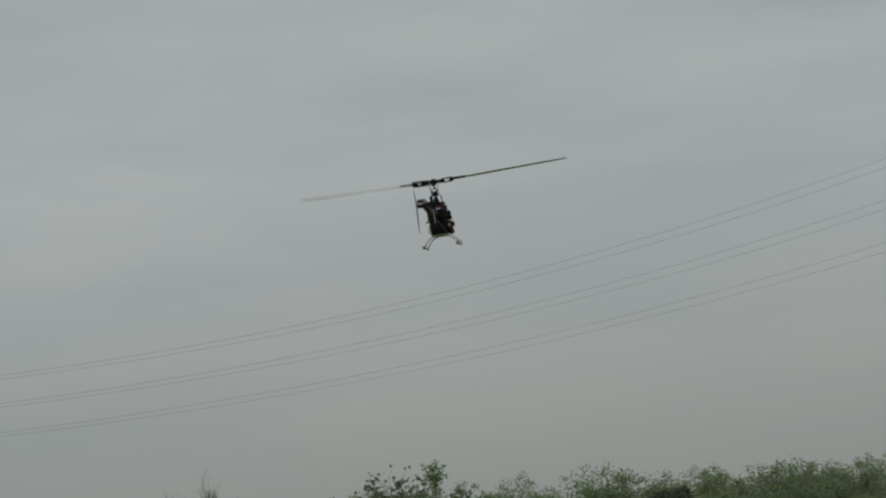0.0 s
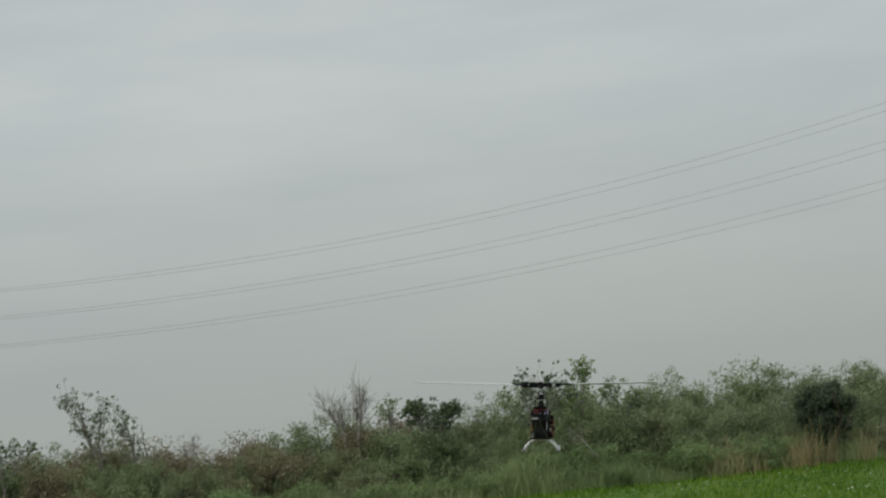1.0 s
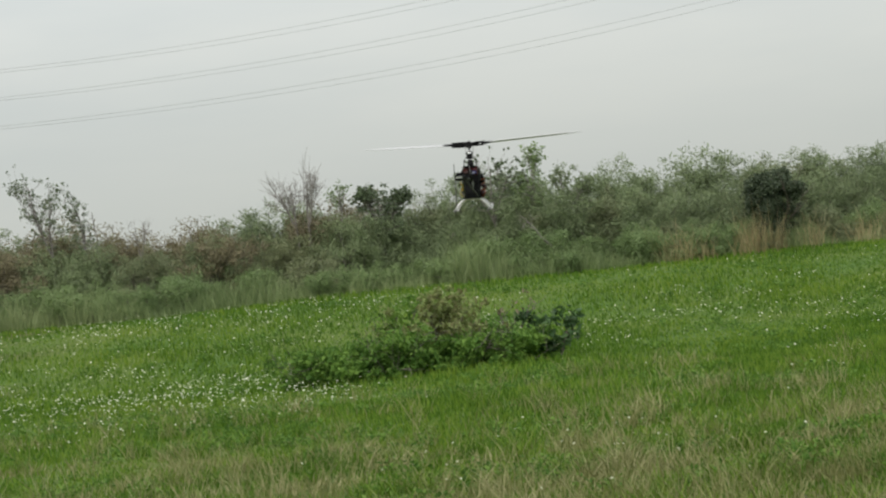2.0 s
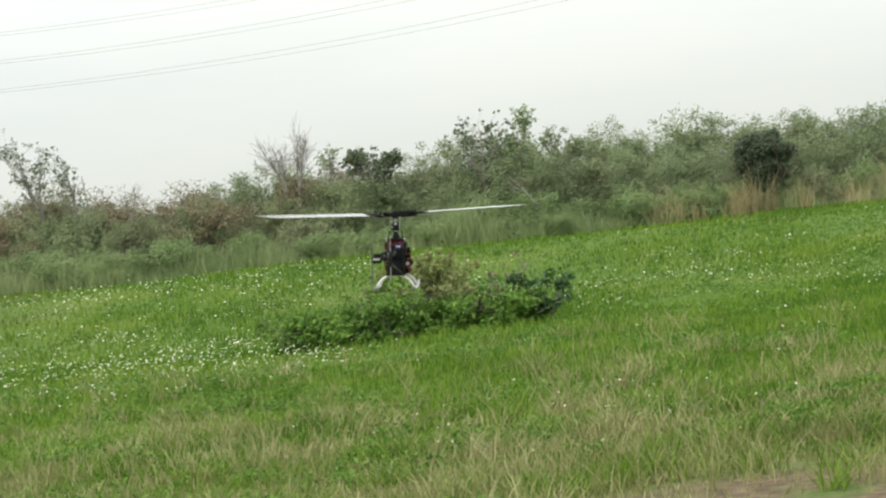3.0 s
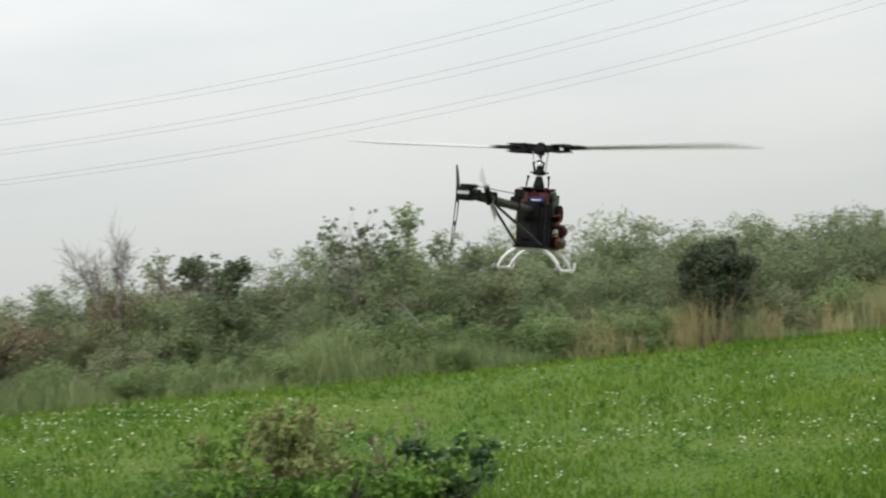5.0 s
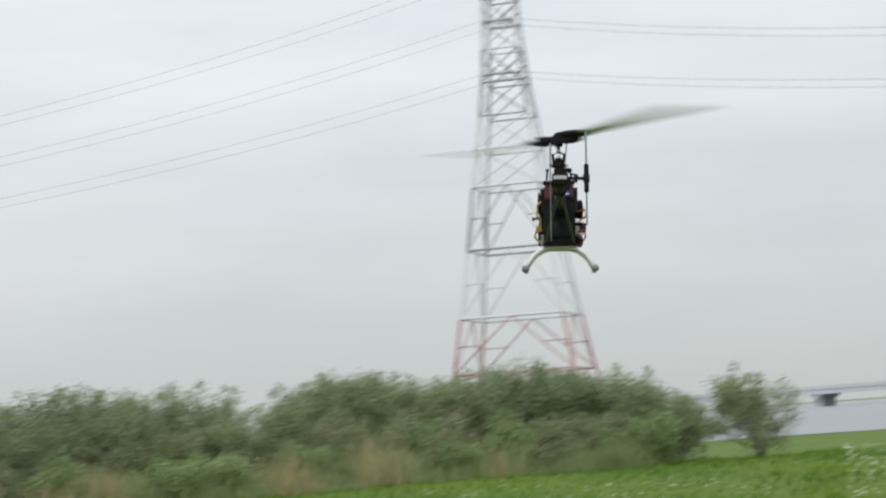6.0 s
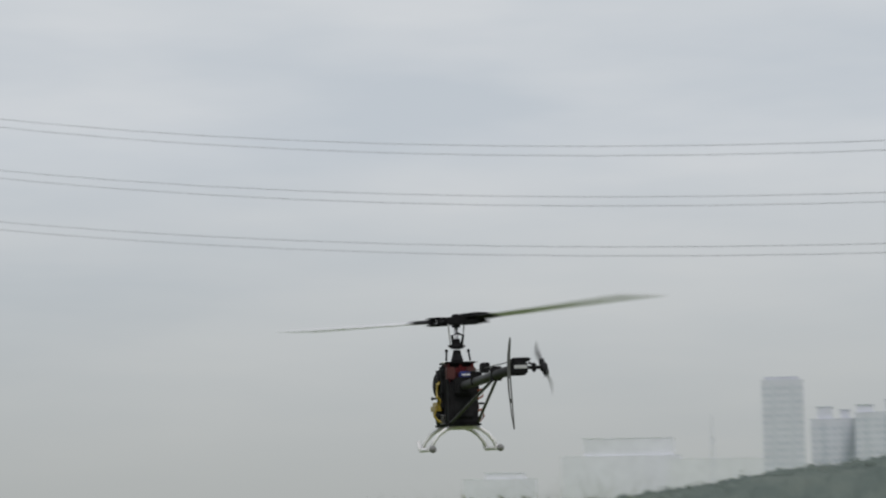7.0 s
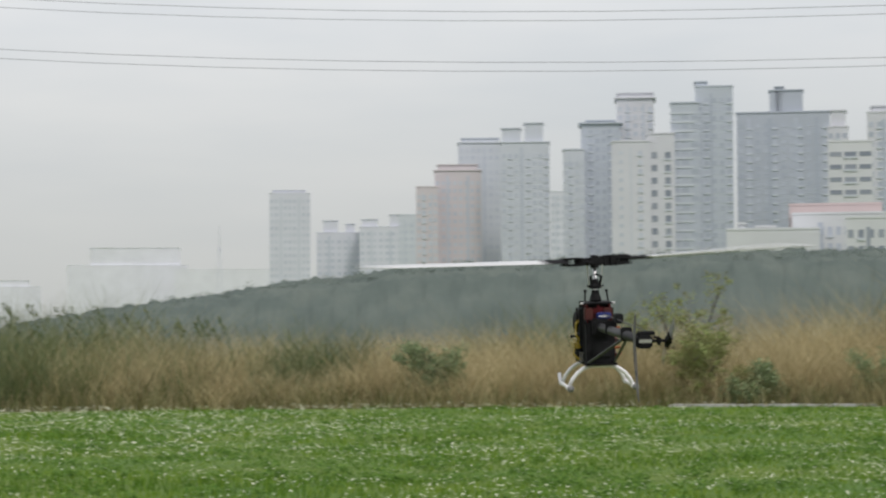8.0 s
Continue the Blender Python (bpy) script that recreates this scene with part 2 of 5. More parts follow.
def tube(bm, points, radii, sides=8, caps=True):
    """A tapered tube along points."""
    pts = [Vector(p) for p in points]
    if not isinstance(radii, (list, tuple)):
        radii = [radii] * len(pts)
    rings = []
    for i, p in enumerate(pts):
        d = (pts[min(i + 1, len(pts) - 1)] - pts[max(i - 1, 0)]).normalized()
        a = d.orthogonal().normalized() if abs(d.z) > 0.9 else d.cross(Vector((0, 0, 1))).normalized()
        b = d.cross(a)
        rings.append([bm.verts.new(p + radii[i] * (math.cos(k * math.tau / sides) * a + math.sin(k * math.tau / sides) * b)) for k in range(sides)])
    for r0, r1 in zip(rings, rings[1:]):
        for k in range(sides):
            bm.faces.new((r0[k], r0[(k + 1) % sides], r1[(k + 1) % sides], r1[k]))
    if caps and sides > 2:
        bm.faces.new(rings[0][::-1])
        bm.faces.new(rings[-1])


def ball(bm, c, r, squash=(1, 1, 1), seg=12):
    g = bmesh.ops.create_uvsphere(bm, u_segments=seg, v_segments=max(6, seg * 2 // 3), radius=r)
    for v in g["verts"]:
        v.co = Vector((v.co.x * squash[0], v.co.y * squash[1], v.co.z * squash[2])) + Vector(c)


def lathe(bm, profile, seg=16, m=Matrix()):
    """profile: (radius, z) pairs turned about z."""
    rings = [[bm.verts.new(m @ Vector((r * math.cos(k * math.tau / seg), r * math.sin(k * math.tau / seg), z))) for k in range(seg)] for r, z in profile]
    for r0, r1 in zip(rings, rings[1:]):
        for k in range(seg):
            bm.faces.new((r0[k], r0[(k + 1) % seg], r1[(k + 1) % seg], r1[k]))
    bm.faces.new(rings[0][::-1])
    bm.faces.new(rings[-1])


VIEW = (0.42, 10.8)


def bearing(deg, dist, z=0.0):
    """A place by its bearing from the meadow's middle."""
    return Vector((VIEW[0] + dist * math.sin(radians(deg)), VIEW[1] + dist * math.cos(radians(deg)), z))


# ---------------------------------------------------------------- ground


def smooth(u):
    u = min(1.0, max(0.0, u))
    return u * u * (3 - 2 * u)


def ground_height(x, y):
    """The meadow is flat and uneven; to the north it rises gently to a bank under the thicket."""
    h = 0.0
    if 9 < y < 92 and -42 < x < 82:
        h = 0.04 * noise.noise(Vector((x * 0.25, y * 0.25, 0))) + 0.012 * noise.noise(Vector((x * 0.8, y * 0.8, 3)))
        h *= 1 - 0.65 * smooth((x - 9) / 6)
    bank = (0.8 + 0.04 * smooth((x - 8) / 8)) * smooth((y - 29.5) / 12.5) * (1 - smooth((y - 52) / 30)) * (1 - smooth((x - 22) / 11)) * (1 - smooth((-x - 40) / 30))
    return h + bank


def build_ground():
    ys = np.concatenate([np.linspace(-60, 8, 10), np.linspace(10, 92, 190), np.geomspace(95, 4500, 24)])
    xs = np.concatenate([-np.geomspace(4500, 45, 20), np.linspace(-40, 80, 170), np.geomspace(85, 4500, 22)])
    verts = [(x, y, ground_height(x, y)) for y in ys for x in xs]
    faces = []
    w = len(xs)
    for j in range(len(ys) - 1):
        for i in range(w - 1):
            faces.append((j * w + i, j * w + i + 1, (j + 1) * w + i + 1, (j + 1) * w + i))
    g = raw("ground", verts, faces, GROUND)
    g.data.polygons.foreach_set("use_smooth", [True] * len(faces))
    tagged(g, "riverside meadow of green turf with bare soil patches", "ground", kind="structure")


def scatter(rs, n, eye, az0, az1, d0, d1, power=1.0):
    """n places in a sector of the meadow, spread over its distance by the power."""
    d = d0 * (d1 / d0) ** (rs.rand(n) ** power)
    a = np.radians(az0 + (az1 - az0) * rs.rand(n))
    x, y = eye[0] + d * np.sin(a), eye[1] + d * np.cos(a)
    return x, y, d


def blades(rs, x, y, height, width, lean=0.35):
    """Grass blades: two triangles each, a bent strip with a pointed tip. Vertices and faces."""
    n = len(x)
    z = np.array([ground_height(a, b) for a, b in zip(x, y)]) - 0.015
    a = rs.rand(n) * math.tau
    wx, wy = np.cos(a) * width / 2, np.sin(a) * width / 2
    b = rs.rand(n) * math.tau
    l = height * lean * (0.3 + rs.rand(n))
    lx, ly = np.cos(b) * l, np.sin(b) * l
    v = np.empty((n, 5, 3))
    v[:, 0] = np.stack([x - wx, y - wy, z], 1)
    v[:, 1] = np.stack([x + wx, y + wy, z], 1)
    v[:, 2] = np.stack([x + wx * 0.8 + lx * 0.35, y + wy * 0.8 + ly * 0.35, z + height * 0.55], 1)
    v[:, 3] = np.stack([x - wx * 0.8 + lx * 0.35, y - wy * 0.8 + ly * 0.35, z + height * 0.55], 1)
    v[:, 4] = np.stack([x + lx, y + ly, z + height], 1)
    k = np.arange(n)[:, None] * 5
    quads = (k + np.array([0, 1, 2, 3])).tolist()
    tris = (k + np.array([3, 2, 4])).tolist()
    return v.reshape(-1, 3), quads + tris


def patchiness(x, y, s, seed):
    return np.array([noise.noise(Vector((a * s, b * s, seed))) for a, b in zip(x, y)])


def build_meadow():
    rs = np.random.RandomState(5)
    eye = (0.0, 0.0)
    sets = []
    x, y, d = scatter(rs, 170000, eye, -13, 15, 11.0, 44.0, 1.0)
    sets.append((x, y, d))
    x, y, d = scatter(rs, 45000, VIEW, 13, 36, 12.0, 38.0, 0.8)
    sets.append((x, y, d))
    x, y, d = scatter(rs, 70000, VIEW, 35, 75, 17.0, 54.0, 1.0)
    sets.append((x, y, d))
    x = np.concatenate([s[0] for s in sets])
    y = np.concatenate([s[1] for s in sets])
    d = np.concatenate([s[2] for s in sets])
    p = patchiness(x, y, 0.3, 7)
    dry = 1.2 * patchiness(x, y, 0.9, 11) + np.clip((17.6 - y) / 9, -1.2, 0.36) * (x < 9) - 1.2 * (x >= 9) + rs.randn(len(x)) * 0.3
    is_dry = (dry > 0.42) | ((y < 12.4 + 0.9 * patchiness(x, y, 1.3, 31)) & (x > 1.0))
    bare = patchiness(x, y, 1.3, 31)
    soil = (y < 12.2 + 0.9 * bare) & (x > 0.3 + 1.0 * bare) & (rs.rand(len(x)) < 0.86)
    h = (0.03 + 0.055 * rs.rand(len(x))) * np.maximum(1.15 + 0.9 * p, 0.6) * np.clip(0.6 + (y - 11) / 22, 0.6, 1.15) * np.where(is_dry, 1.25, 1.0)
    w = 0.006 + d * 0.00042
    g = ~is_dry & ~soil
    v, f = blades(rs, x[g], y[g], h[g], w[g])
    tagged(raw("grass", v, f, GRASS), "short green meadow grass covering the field", "grass", kind="stuff")
    g = is_dry & ~soil
    v, f = blades(rs, x[g], y[g], h[g] * 1.2, w[g] * 0.8, 0.6)
    tagged(raw("dry_grass", v, f, STRAW), "withered straw-coloured grass among the green turf", "grass", kind="stuff")
    # tall thin stalks and tufts near the mown strip
    tx, ty, td = scatter(rs, 320, eye, -12, 14, 11.3, 26, 1.15)
    X = np.repeat(tx, 22) + rs.randn(320 * 22) * 0.07
    Y = np.repeat(ty, 22) + rs.randn(320 * 22) * 0.07
    ht = np.repeat(0.14 + 0.16 * rs.rand(320), 22) * (0.5 + 0.7 * rs.rand(320 * 22))
    v, f = blades(rs, X, Y, ht, np.full(len(X), 0.006), 0.8)
    tagged(raw("grass_tufts", v, f, STRAW), "taller dry grass tufts with bent seed stalks", "grass", kind="stuff")


def build_tussocks():
    """Grass tussocks with fanned blades, green and straw-coloured, on the rough strip near the path."""
    rs = np.random.RandomState(23)
    for mat, n, h0, h1, label in ((GRASS, 150, 0.12, 0.26, "fanned green grass tussocks on the rough strip"),
                                  (STRAW, 60, 0.12, 0.28, "fanned dry grass tussocks on the rough strip")):
        tx, ty, _ = scatter(rs, n, (0.0, 0.0), -12.5, 14.5, 11.2, 23, 1.1)
        per = 60
        rad = np.repeat(0.05 + 0.07 * rs.rand(n), per)
        X = np.repeat(tx, per) + rs.randn(n * per) * rad
        Y = np.repeat(ty, per) + rs.randn(n * per) * rad
        hs = np.repeat(h0 + (h1 - h0) * rs.rand(n), per) * (0.45 + 0.65 * rs.rand(n * per))
        v, f = blades(rs, X, Y, hs, 0.006 + 0.004 * rs.rand(n * per), 0.95)
        tagged(raw("tussocks", v, f, mat), label, "grass", kind="stuff")


def build_weeds():
    """Low leafy weeds in the turf."""
    rs = np.random.RandomState(17)
    x1, y1, _ = scatter(rs, 520, (0, 0), -13, 15, 11.5, 41, 0.8)
    x2, y2, _ = scatter(rs, 900, VIEW, 36, 76, 20, 53, 0.8)
    cs, rr = [], []
    for x, y in zip(np.concatenate([x1, x2]), np.concatenate([y1, y2])):
        if noise.noise(Vector((x * 0.45, y * 0.45, 13))) < -0.05:
            continue
        for _ in range(5):
            cs.append((x + rs.randn() * 0.13, y + rs.randn() * 0.11, ground_height(x, y) + 0.03 + 0.03 * rs.rand()))
            rr.append(0.06 + 0.07 * rs.rand())
    v, f = leaf_cloud(rs, cs, rr, 26, 0.02)
    tagged(raw("weeds", v, f, LEAF_VINE), "low broad-leaved green weeds in the turf", "weeds", kind="stuff")


def build_flowers():
    """White heads on stalks: a five-petal disc each, thick in drifts and thin between them."""
    rs = np.random.RandomState(8)
    x1, y1, d1 = scatter(rs, 26000, (0, 0), -13, 26, 13.0, 42.0, 0.7)
    x2, y2, d2 = scatter(rs, 30000, VIEW, 36, 76, 17.0, 54.4, 0.62)
    x, y, d = np.concatenate([x1, x2]), np.concatenate([y1, y2]), np.concatenate([d1, d2])
    east = x > 14
    p = 1.1 * patchiness(x, y, 0.22, 21) + 0.7 * patchiness(x, y, 0.8, 4) + 0.5 * patchiness(x, y, 2.2, 6)
    # drifts: the west side, the foot of the bank and the whole east meadow
    drift = np.clip((-x + 0.3) / 3, 0, 0.48) * np.clip((y - 21.5) / 6, -0.4, 1) + 0.34 * ((y > 30) & (x > -1)) + np.where(east, np.where(d > 42, 0.3, 0.42), 0.0)
    keep = (p + drift + 0.25 * rs.randn(len(x)) > 0.56) & ~((y < 20) & (x < 9) & (rs.rand(len(x)) < 0.85)) & ~((d > 40.5) & ~east)
    x, y, d, east = x[keep], y[keep], d[keep], east[keep]
    n = len(x)
    r = (0.005 + 0.009 * rs.rand(n) ** 1.3) * (1 + d / 80) * np.where((y < 26) & (x < 9), 0.85, 1.0) * np.where(east, 1.08, 0.95)
    z = np.array([ground_height(a, b) for a, b in zip(x, y)]) + 0.06 + 0.09 * rs.rand(n)
    m = 5
    v = np.empty((n, 2 * m + 1, 3))
    tilt = rs.randn(n, 2) * 0.3
    tilt[:, 1] -= np.where(east, 0.5, 0.32)
    for k in range(m):
        for o, rad in ((k, 1.0), (k + m, 0.6)):
            th = k * math.tau / m + (0 if o < m else math.pi / m)
            cx, cy = np.cos(th) * r * rad, np.sin(th) * r * rad
            v[:, o] = np.stack([x + cx, y + cy, z + cx * tilt[:, 0] - cy * tilt[:, 1]], 1)
    v[:, 2 * m] = np.stack([x, y, z - r * 0.25], 1)
    base = np.arange(n)[:, None] * (2 * m + 1)
    faces = []
    for k in range(m):
        faces += (base + np.array([2 * m, k, m + k])).tolist()
        faces += (base + np.array([2 * m, m + k, (k + 1) % m])).tolist()
    tagged(raw("white_flowers", v.reshape(-1, 3), faces, PETAL), "small white wildflowers scattered over the meadow", "flowers", kind="stuff")


# ---------------------------------------------------------------- shrubs and trees


def leaf_cloud(rs, centres, radii, per, size, whole=True):
    """Small folded leaves in balls of the given radii round the centres: vertices and faces."""
    C = np.repeat(np.array(centres), per, 0)
    R = np.repeat(np.array(radii), per)
    n = len(C)
    u = rs.randn(n, 3)
    u /= np.linalg.norm(u, axis=1)[:, None]
    P = C + u * (R * (0.35 + 0.65 * rs.rand(n)) ** 1.0)[:, None] * np.array([1, 1, 0.85])
    a = rs.randn(n, 3)
    a /= np.linalg.norm(a, axis=1)[:, None]
    b = np.cross(a, rs.randn(n, 3))
    b /= np.linalg.norm(b, axis=1)[:, None]
    s = (size * (0.6 + 0.8 * rs.rand(n)))[:, None]
    v = np.empty((n, 4, 3))
    v[:, 0], v[:, 1], v[:, 2], v[:, 3] = P - a * s, P + b * s * 0.45, P + a * s, P - b * s * 0.45 + np.cross(a, b) * s * 0.3
    v[:, :, 2] = np.maximum(v[:, :, 2], 0.01)
    k = np.arange(n)[:, None] * 4
    if not whole:
        k = np.arange(n)[:, None] * 3
        return v[:, :3].reshape(-1, 3), (k + np.array([0, 1, 2])).tolist()
    return v.reshape(-1, 3), (k + np.array([0, 1, 2])).tolist() + (k + np.array([0, 2, 3])).tolist()


def limbs(bm, rs, start, direction, length, radius, depth, tips, spread=0.7, sides=5):
    pts, p, d = [Vector(start)], Vector(start), Vector(direction).normalized()
    n = 3
    for i in range(n):
        d = (d + Vector(rs.randn(3)) * 0.16 + Vector((0, 0, 0.05))).normalized()
        p = p + d * length / n
        pts.append(p.copy())
    tube(bm, pts, [radius * (1 - 0.6 * i / n) for i in range(n + 1)], sides, caps=False)
    tips.append(p.copy())
    if depth:
        for i in range(2 + (rs.rand() > 0.4)):
            q = pts[1 + rs.randint(0, n)]
            nd = (d + Vector(rs.randn(3)) * spread + Vector((0, 0, 0.15))).normalized()
            limbs(bm, rs, q, nd, length * (0.55 + 0.25 * rs.rand()), radius * 0.5, depth - 1, tips, spread, max(3, sides - 1))


def make_tree(name, seed, height, spread, leaf, leaf_size, per, clump, trunks=1, depth=3, lean=0.0, crown_low=0.0, girth=1.0):
    """A thing with a trunk mesh (limbs and twigs) and a crown mesh of small leaves; stands at the origin."""
    rs = np.random.RandomState(seed)
    top = new(name)
    bm = bmesh.new()
    tips = []
    for k in range(trunks):
        off = Vector((rs.randn() * 0.12 * spread, rs.randn() * 0.12 * spread, 0)) if trunks > 1 else Vector((0, 0, 0))
        out = Vector((off.x * 1.2 + lean, off.y * 1.2, 1))
        limbs(bm, rs, off - Vector((0, 0, 0.1)), out, height * 0.55, (0.018 * height + 0.01) * girth, depth, tips, spread, 5 if trunks < 4 else 3)
    # fit the height
    zs = max(t.z for t in tips)
    for v in bm.verts:
        v.co.z *= height / zs
    tips = [Vector((t.x, t.y, t.z * height / zs)) for t in tips]
    part("trunk", bm, BARK, top)
    if per:
        low = height * crown_low
        mx, my = sum(t.x for t in tips) / len(tips), sum(t.y for t in tips) / len(tips)
        cs = [tuple(t) for t in tips if t.z > low and (crown_low == 0.0 or math.hypot(t.x - mx, t.y - my) < 0.31 * height)]
        if crown_low == 0.0:
            cs += [(rs.randn() * 0.3 * spread * height, rs.randn() * 0.25 * spread * height, height * (0.1 + 0.5 * rs.rand())) for _ in range(14)]
        v, f = leaf_cloud(rs, cs, clump * (0.5 + 0.9 * rs.rand(len(cs))), per, leaf_size * (1.2 if height > 1.2 else 1.0), whole=height < 1.2)
        raw("crown", v, f, leaf, top)
    return top


def place(proto, x, y, s=1.0, turn=0.0, sz=None, label="", category="", group=""):
    m = pose(x, y, ground_height(x, y), 0, 0, turn) @ Matrix.Diagonal((s, s, sz or s, 1))
    ob = copy_thing(proto, m)
    if label:
        tagged(ob, label, category, group)
    return ob


def drop_thing(ob):
    for o in (*ob.children_recursive, ob):
        bpy.data.objects.remove(o)


def stand(thing, x, y, label, category, group="", turn=0.0, s=0.5):
    """Sets a single plant of the thicket on the bank."""
    thing.matrix_basis = pose(x, y, ground_height(x, y), 0, 0, turn) @ Matrix.Diagonal((s, s, s, 1))
    tagged(thing, label, category, group)


def crown_tree(name, seed, fork, crowns, leaf=None, per=0, size=0.03, clump=0.07, twigs=26, girth=0.035, lean=0.0):
    """A small tree with limbs that fork from the stem into crowns, given as (x, z, half width, half height), with curved twigs and leaves at their ends."""
    rs = np.random.RandomState(seed)
    top = new(name)
    bm = bmesh.new()
    knee = Vector((lean, 0, fork))
    tube(bm, [(0, 0, -0.1), (lean * 0.3, 0.02, fork * 0.5), knee], [girth, girth * 0.85, girth * 0.7], 6, caps=False)
    ends = []
    for cx, cz, rx, rz in crowns:
        mid = Vector((cx, rs.randn() * 0.15 * rx, cz))
        bend = knee.lerp(mid, 0.5) + Vector((rs.randn(), rs.randn(), 0)) * 0.12 * rx
        limb = [knee, knee.lerp(bend, 0.5), bend, bend.lerp(mid, 0.5), mid]
        tube(bm, limb, [girth * f for f in (0.65, 0.55, 0.45, 0.36, 0.26)], 5, caps=False)
        for k in range(twigs):
            u = rs.randn(3)
            u = u / np.linalg.norm(u) * (0.45 + 0.55 * rs.rand() ** 0.6)
            tip = mid + Vector((u[0] * rx, u[1] * rx * 0.8, u[2] * rz))
            root = limb[2 + rs.randint(0, 3)].lerp(limb[2], 0.3 * rs.rand())
            if tip.z < root.z and rs.rand() < 0.7:
                root = limb[2]
            elbow = root.lerp(tip, 0.5) + Vector((rs.randn() * 0.08 * rx, rs.randn() * 0.08 * rx, -0.10 * rz))
            tube(bm, [root, elbow, tip], [girth * 0.17, girth * 0.12, girth * 0.07], 3, caps=False)
            ends.append(tip)
            for _ in range(3 if leaf else 5):
                side = elbow.lerp(tip, 0.3 + 0.6 * rs.rand())
                end = side + (tip - elbow) * (0.35 + 0.3 * rs.rand()) + Vector(rs.randn(3)) * 0.11 * (rx + rz)
                tube(bm, [side, end], [girth * 0.075, girth * 0.045], 3, caps=False)
                ends.append(end)
    part("trunk", bm, TWIG, top)
    if leaf:
        cs = [tuple(e) for e in ends if rs.rand() < 0.75]
        v, f = leaf_cloud(rs, cs, clump * (0.5 + 0.9 * rs.rand(len(cs))), per, size)
        raw("crown", v, f, leaf, top)
    return top


def build_treeline():
    rs = np.random.RandomState(12)
    K = 0.5
    shrubs = [make_tree("shrub", 20 + i, 3.0, 0.75, (LEAF_GREEN, LEAF_GREEN, LEAF_BROWN, LEAF_OLIVE)[i], 0.056, 78, 0.44, trunks=5, depth=3) for i in range(4)]
    lows = [make_tree("shrub", 40 + i, 1.5, 0.9, (LEAF_LIGHT, LEAF_OLIVE, LEAF_LIGHT)[i], 0.05, 85, 0.34, trunks=6, depth=2) for i in range(3)]
    tall = [make_tree("tree", 60 + i, 4.6, 0.6, LEAF_GREEN, 0.06, 60, 0.42, trunks=3, depth=3) for i in range(2)]
    lab = ["dense green shrub in the thicket behind the meadow", "leafy green shrub in the overgrown field margin",
           "half-bare reddish-brown shrub with withered leaves", "green shrub with thin upright twigs"]
    # skyline: height of the thicket by its place along the margin
    line_x = [-24, -16.7, -14, -10, -8, -6, -4, -2, 0, 1.5, 2.6, 4, 6, 8, 10, 12, 14, 17, 20, 26, 32, 36]
    line_h = [4.2, 4.2, 4.2, 3.8, 3.7, 3.7, 3.9, 4.0, 4.0, 3.7, 3.4, 3.9, 4.3, 4.35, 4.35, 4.35, 4.25, 3.95, 3.75, 3.6, 3.4, 3.4]
    x = -24.0
    while x < 35:
        want = float(np.interp(x, line_x, line_h))
        for row in range(2):
            y = 88.5 + row * 3.0 + rs.rand() * 1.6
            k = rs.randint(0, 4) if x < 3 else rs.choice([0, 1, 3])
            hh = want * (0.76 + 0.24 * rs.rand()) * (1.0 if row else 0.8)
            place(shrubs[k], K * (x + rs.randn() * 0.4), K * y, K * hh / 3.0 * 0.95, rs.rand() * 360, K * hh / 3.0, lab[k], "shrub", "thicket shrubs")
        if x > 2.5 and rs.rand() < 0.5:
            place(tall[rs.randint(0, 2)], K * (x + rs.randn() * 0.5), K * (91 + rs.rand() * 2), K * want / 4.6, rs.rand() * 360, K * want / 4.6,
                  "tall green tree rising from the thicket", "tree", "thicket trees")
        x += 1.15
    x = -24.0
    while x < 34:
        k = rs.randint(0, 3)
        s = 0.7 + 0.4 * rs.rand()
        place(lows[k], K * x, K * (85.8 + rs.rand() * 1.6), K * s * 1.15, rs.rand() * 360, K * s, "low leafy brush at the edge of the meadow", "shrub", "low brush")
        if rs.rand() < 0.7:
            k = rs.randint(0, 3)
            s = 0.45 + 0.4 * rs.rand()
            place(lows[k], K * (x + 0.6), K * (84.3 + rs.rand() * 1.2), K * s * 1.3, rs.rand() * 360, K * s, "low leafy brush at the edge of the meadow", "shrub", "low brush")
        x += 1.3 + rs.rand() * 0.5
    # the margin bends away to the east
    for k in range(20):
        for row in range(2):
            p = bearing(23.0 + k * 0.47, 37.5 + 1.5 * row + rs.rand() * 0.5)
            hh = 1.5 + 0.3 * rs.rand() - (0.5 if k > 15 else 0)
            place(shrubs[rs.choice([0, 1, 3])], p.x, p.y, hh / 3.0 * 0.9, rs.rand() * 360, hh / 3.0, lab[1], "shrub", "thicket shrubs")
    for k in range(14):
        p = bearing(22.6 + k * 0.66, 36.0 + 0.5 * rs.rand())
        place(lows[rs.randint(0, 3)], p.x, p.y, 0.5 + 0.15 * rs.rand(), rs.rand() * 360, 0.45 + 0.2 * rs.rand(), "low leafy brush at the edge of the meadow", "shrub", "low brush")
    p = bearing(33.9, 37.6)
    place(shrubs[3], p.x, p.y, 0.45, 30, 0.5, "lone shrub beyond the end of the thicket", "shrub")
    for o in shrubs + lows + tall:
        drop_thing(o)
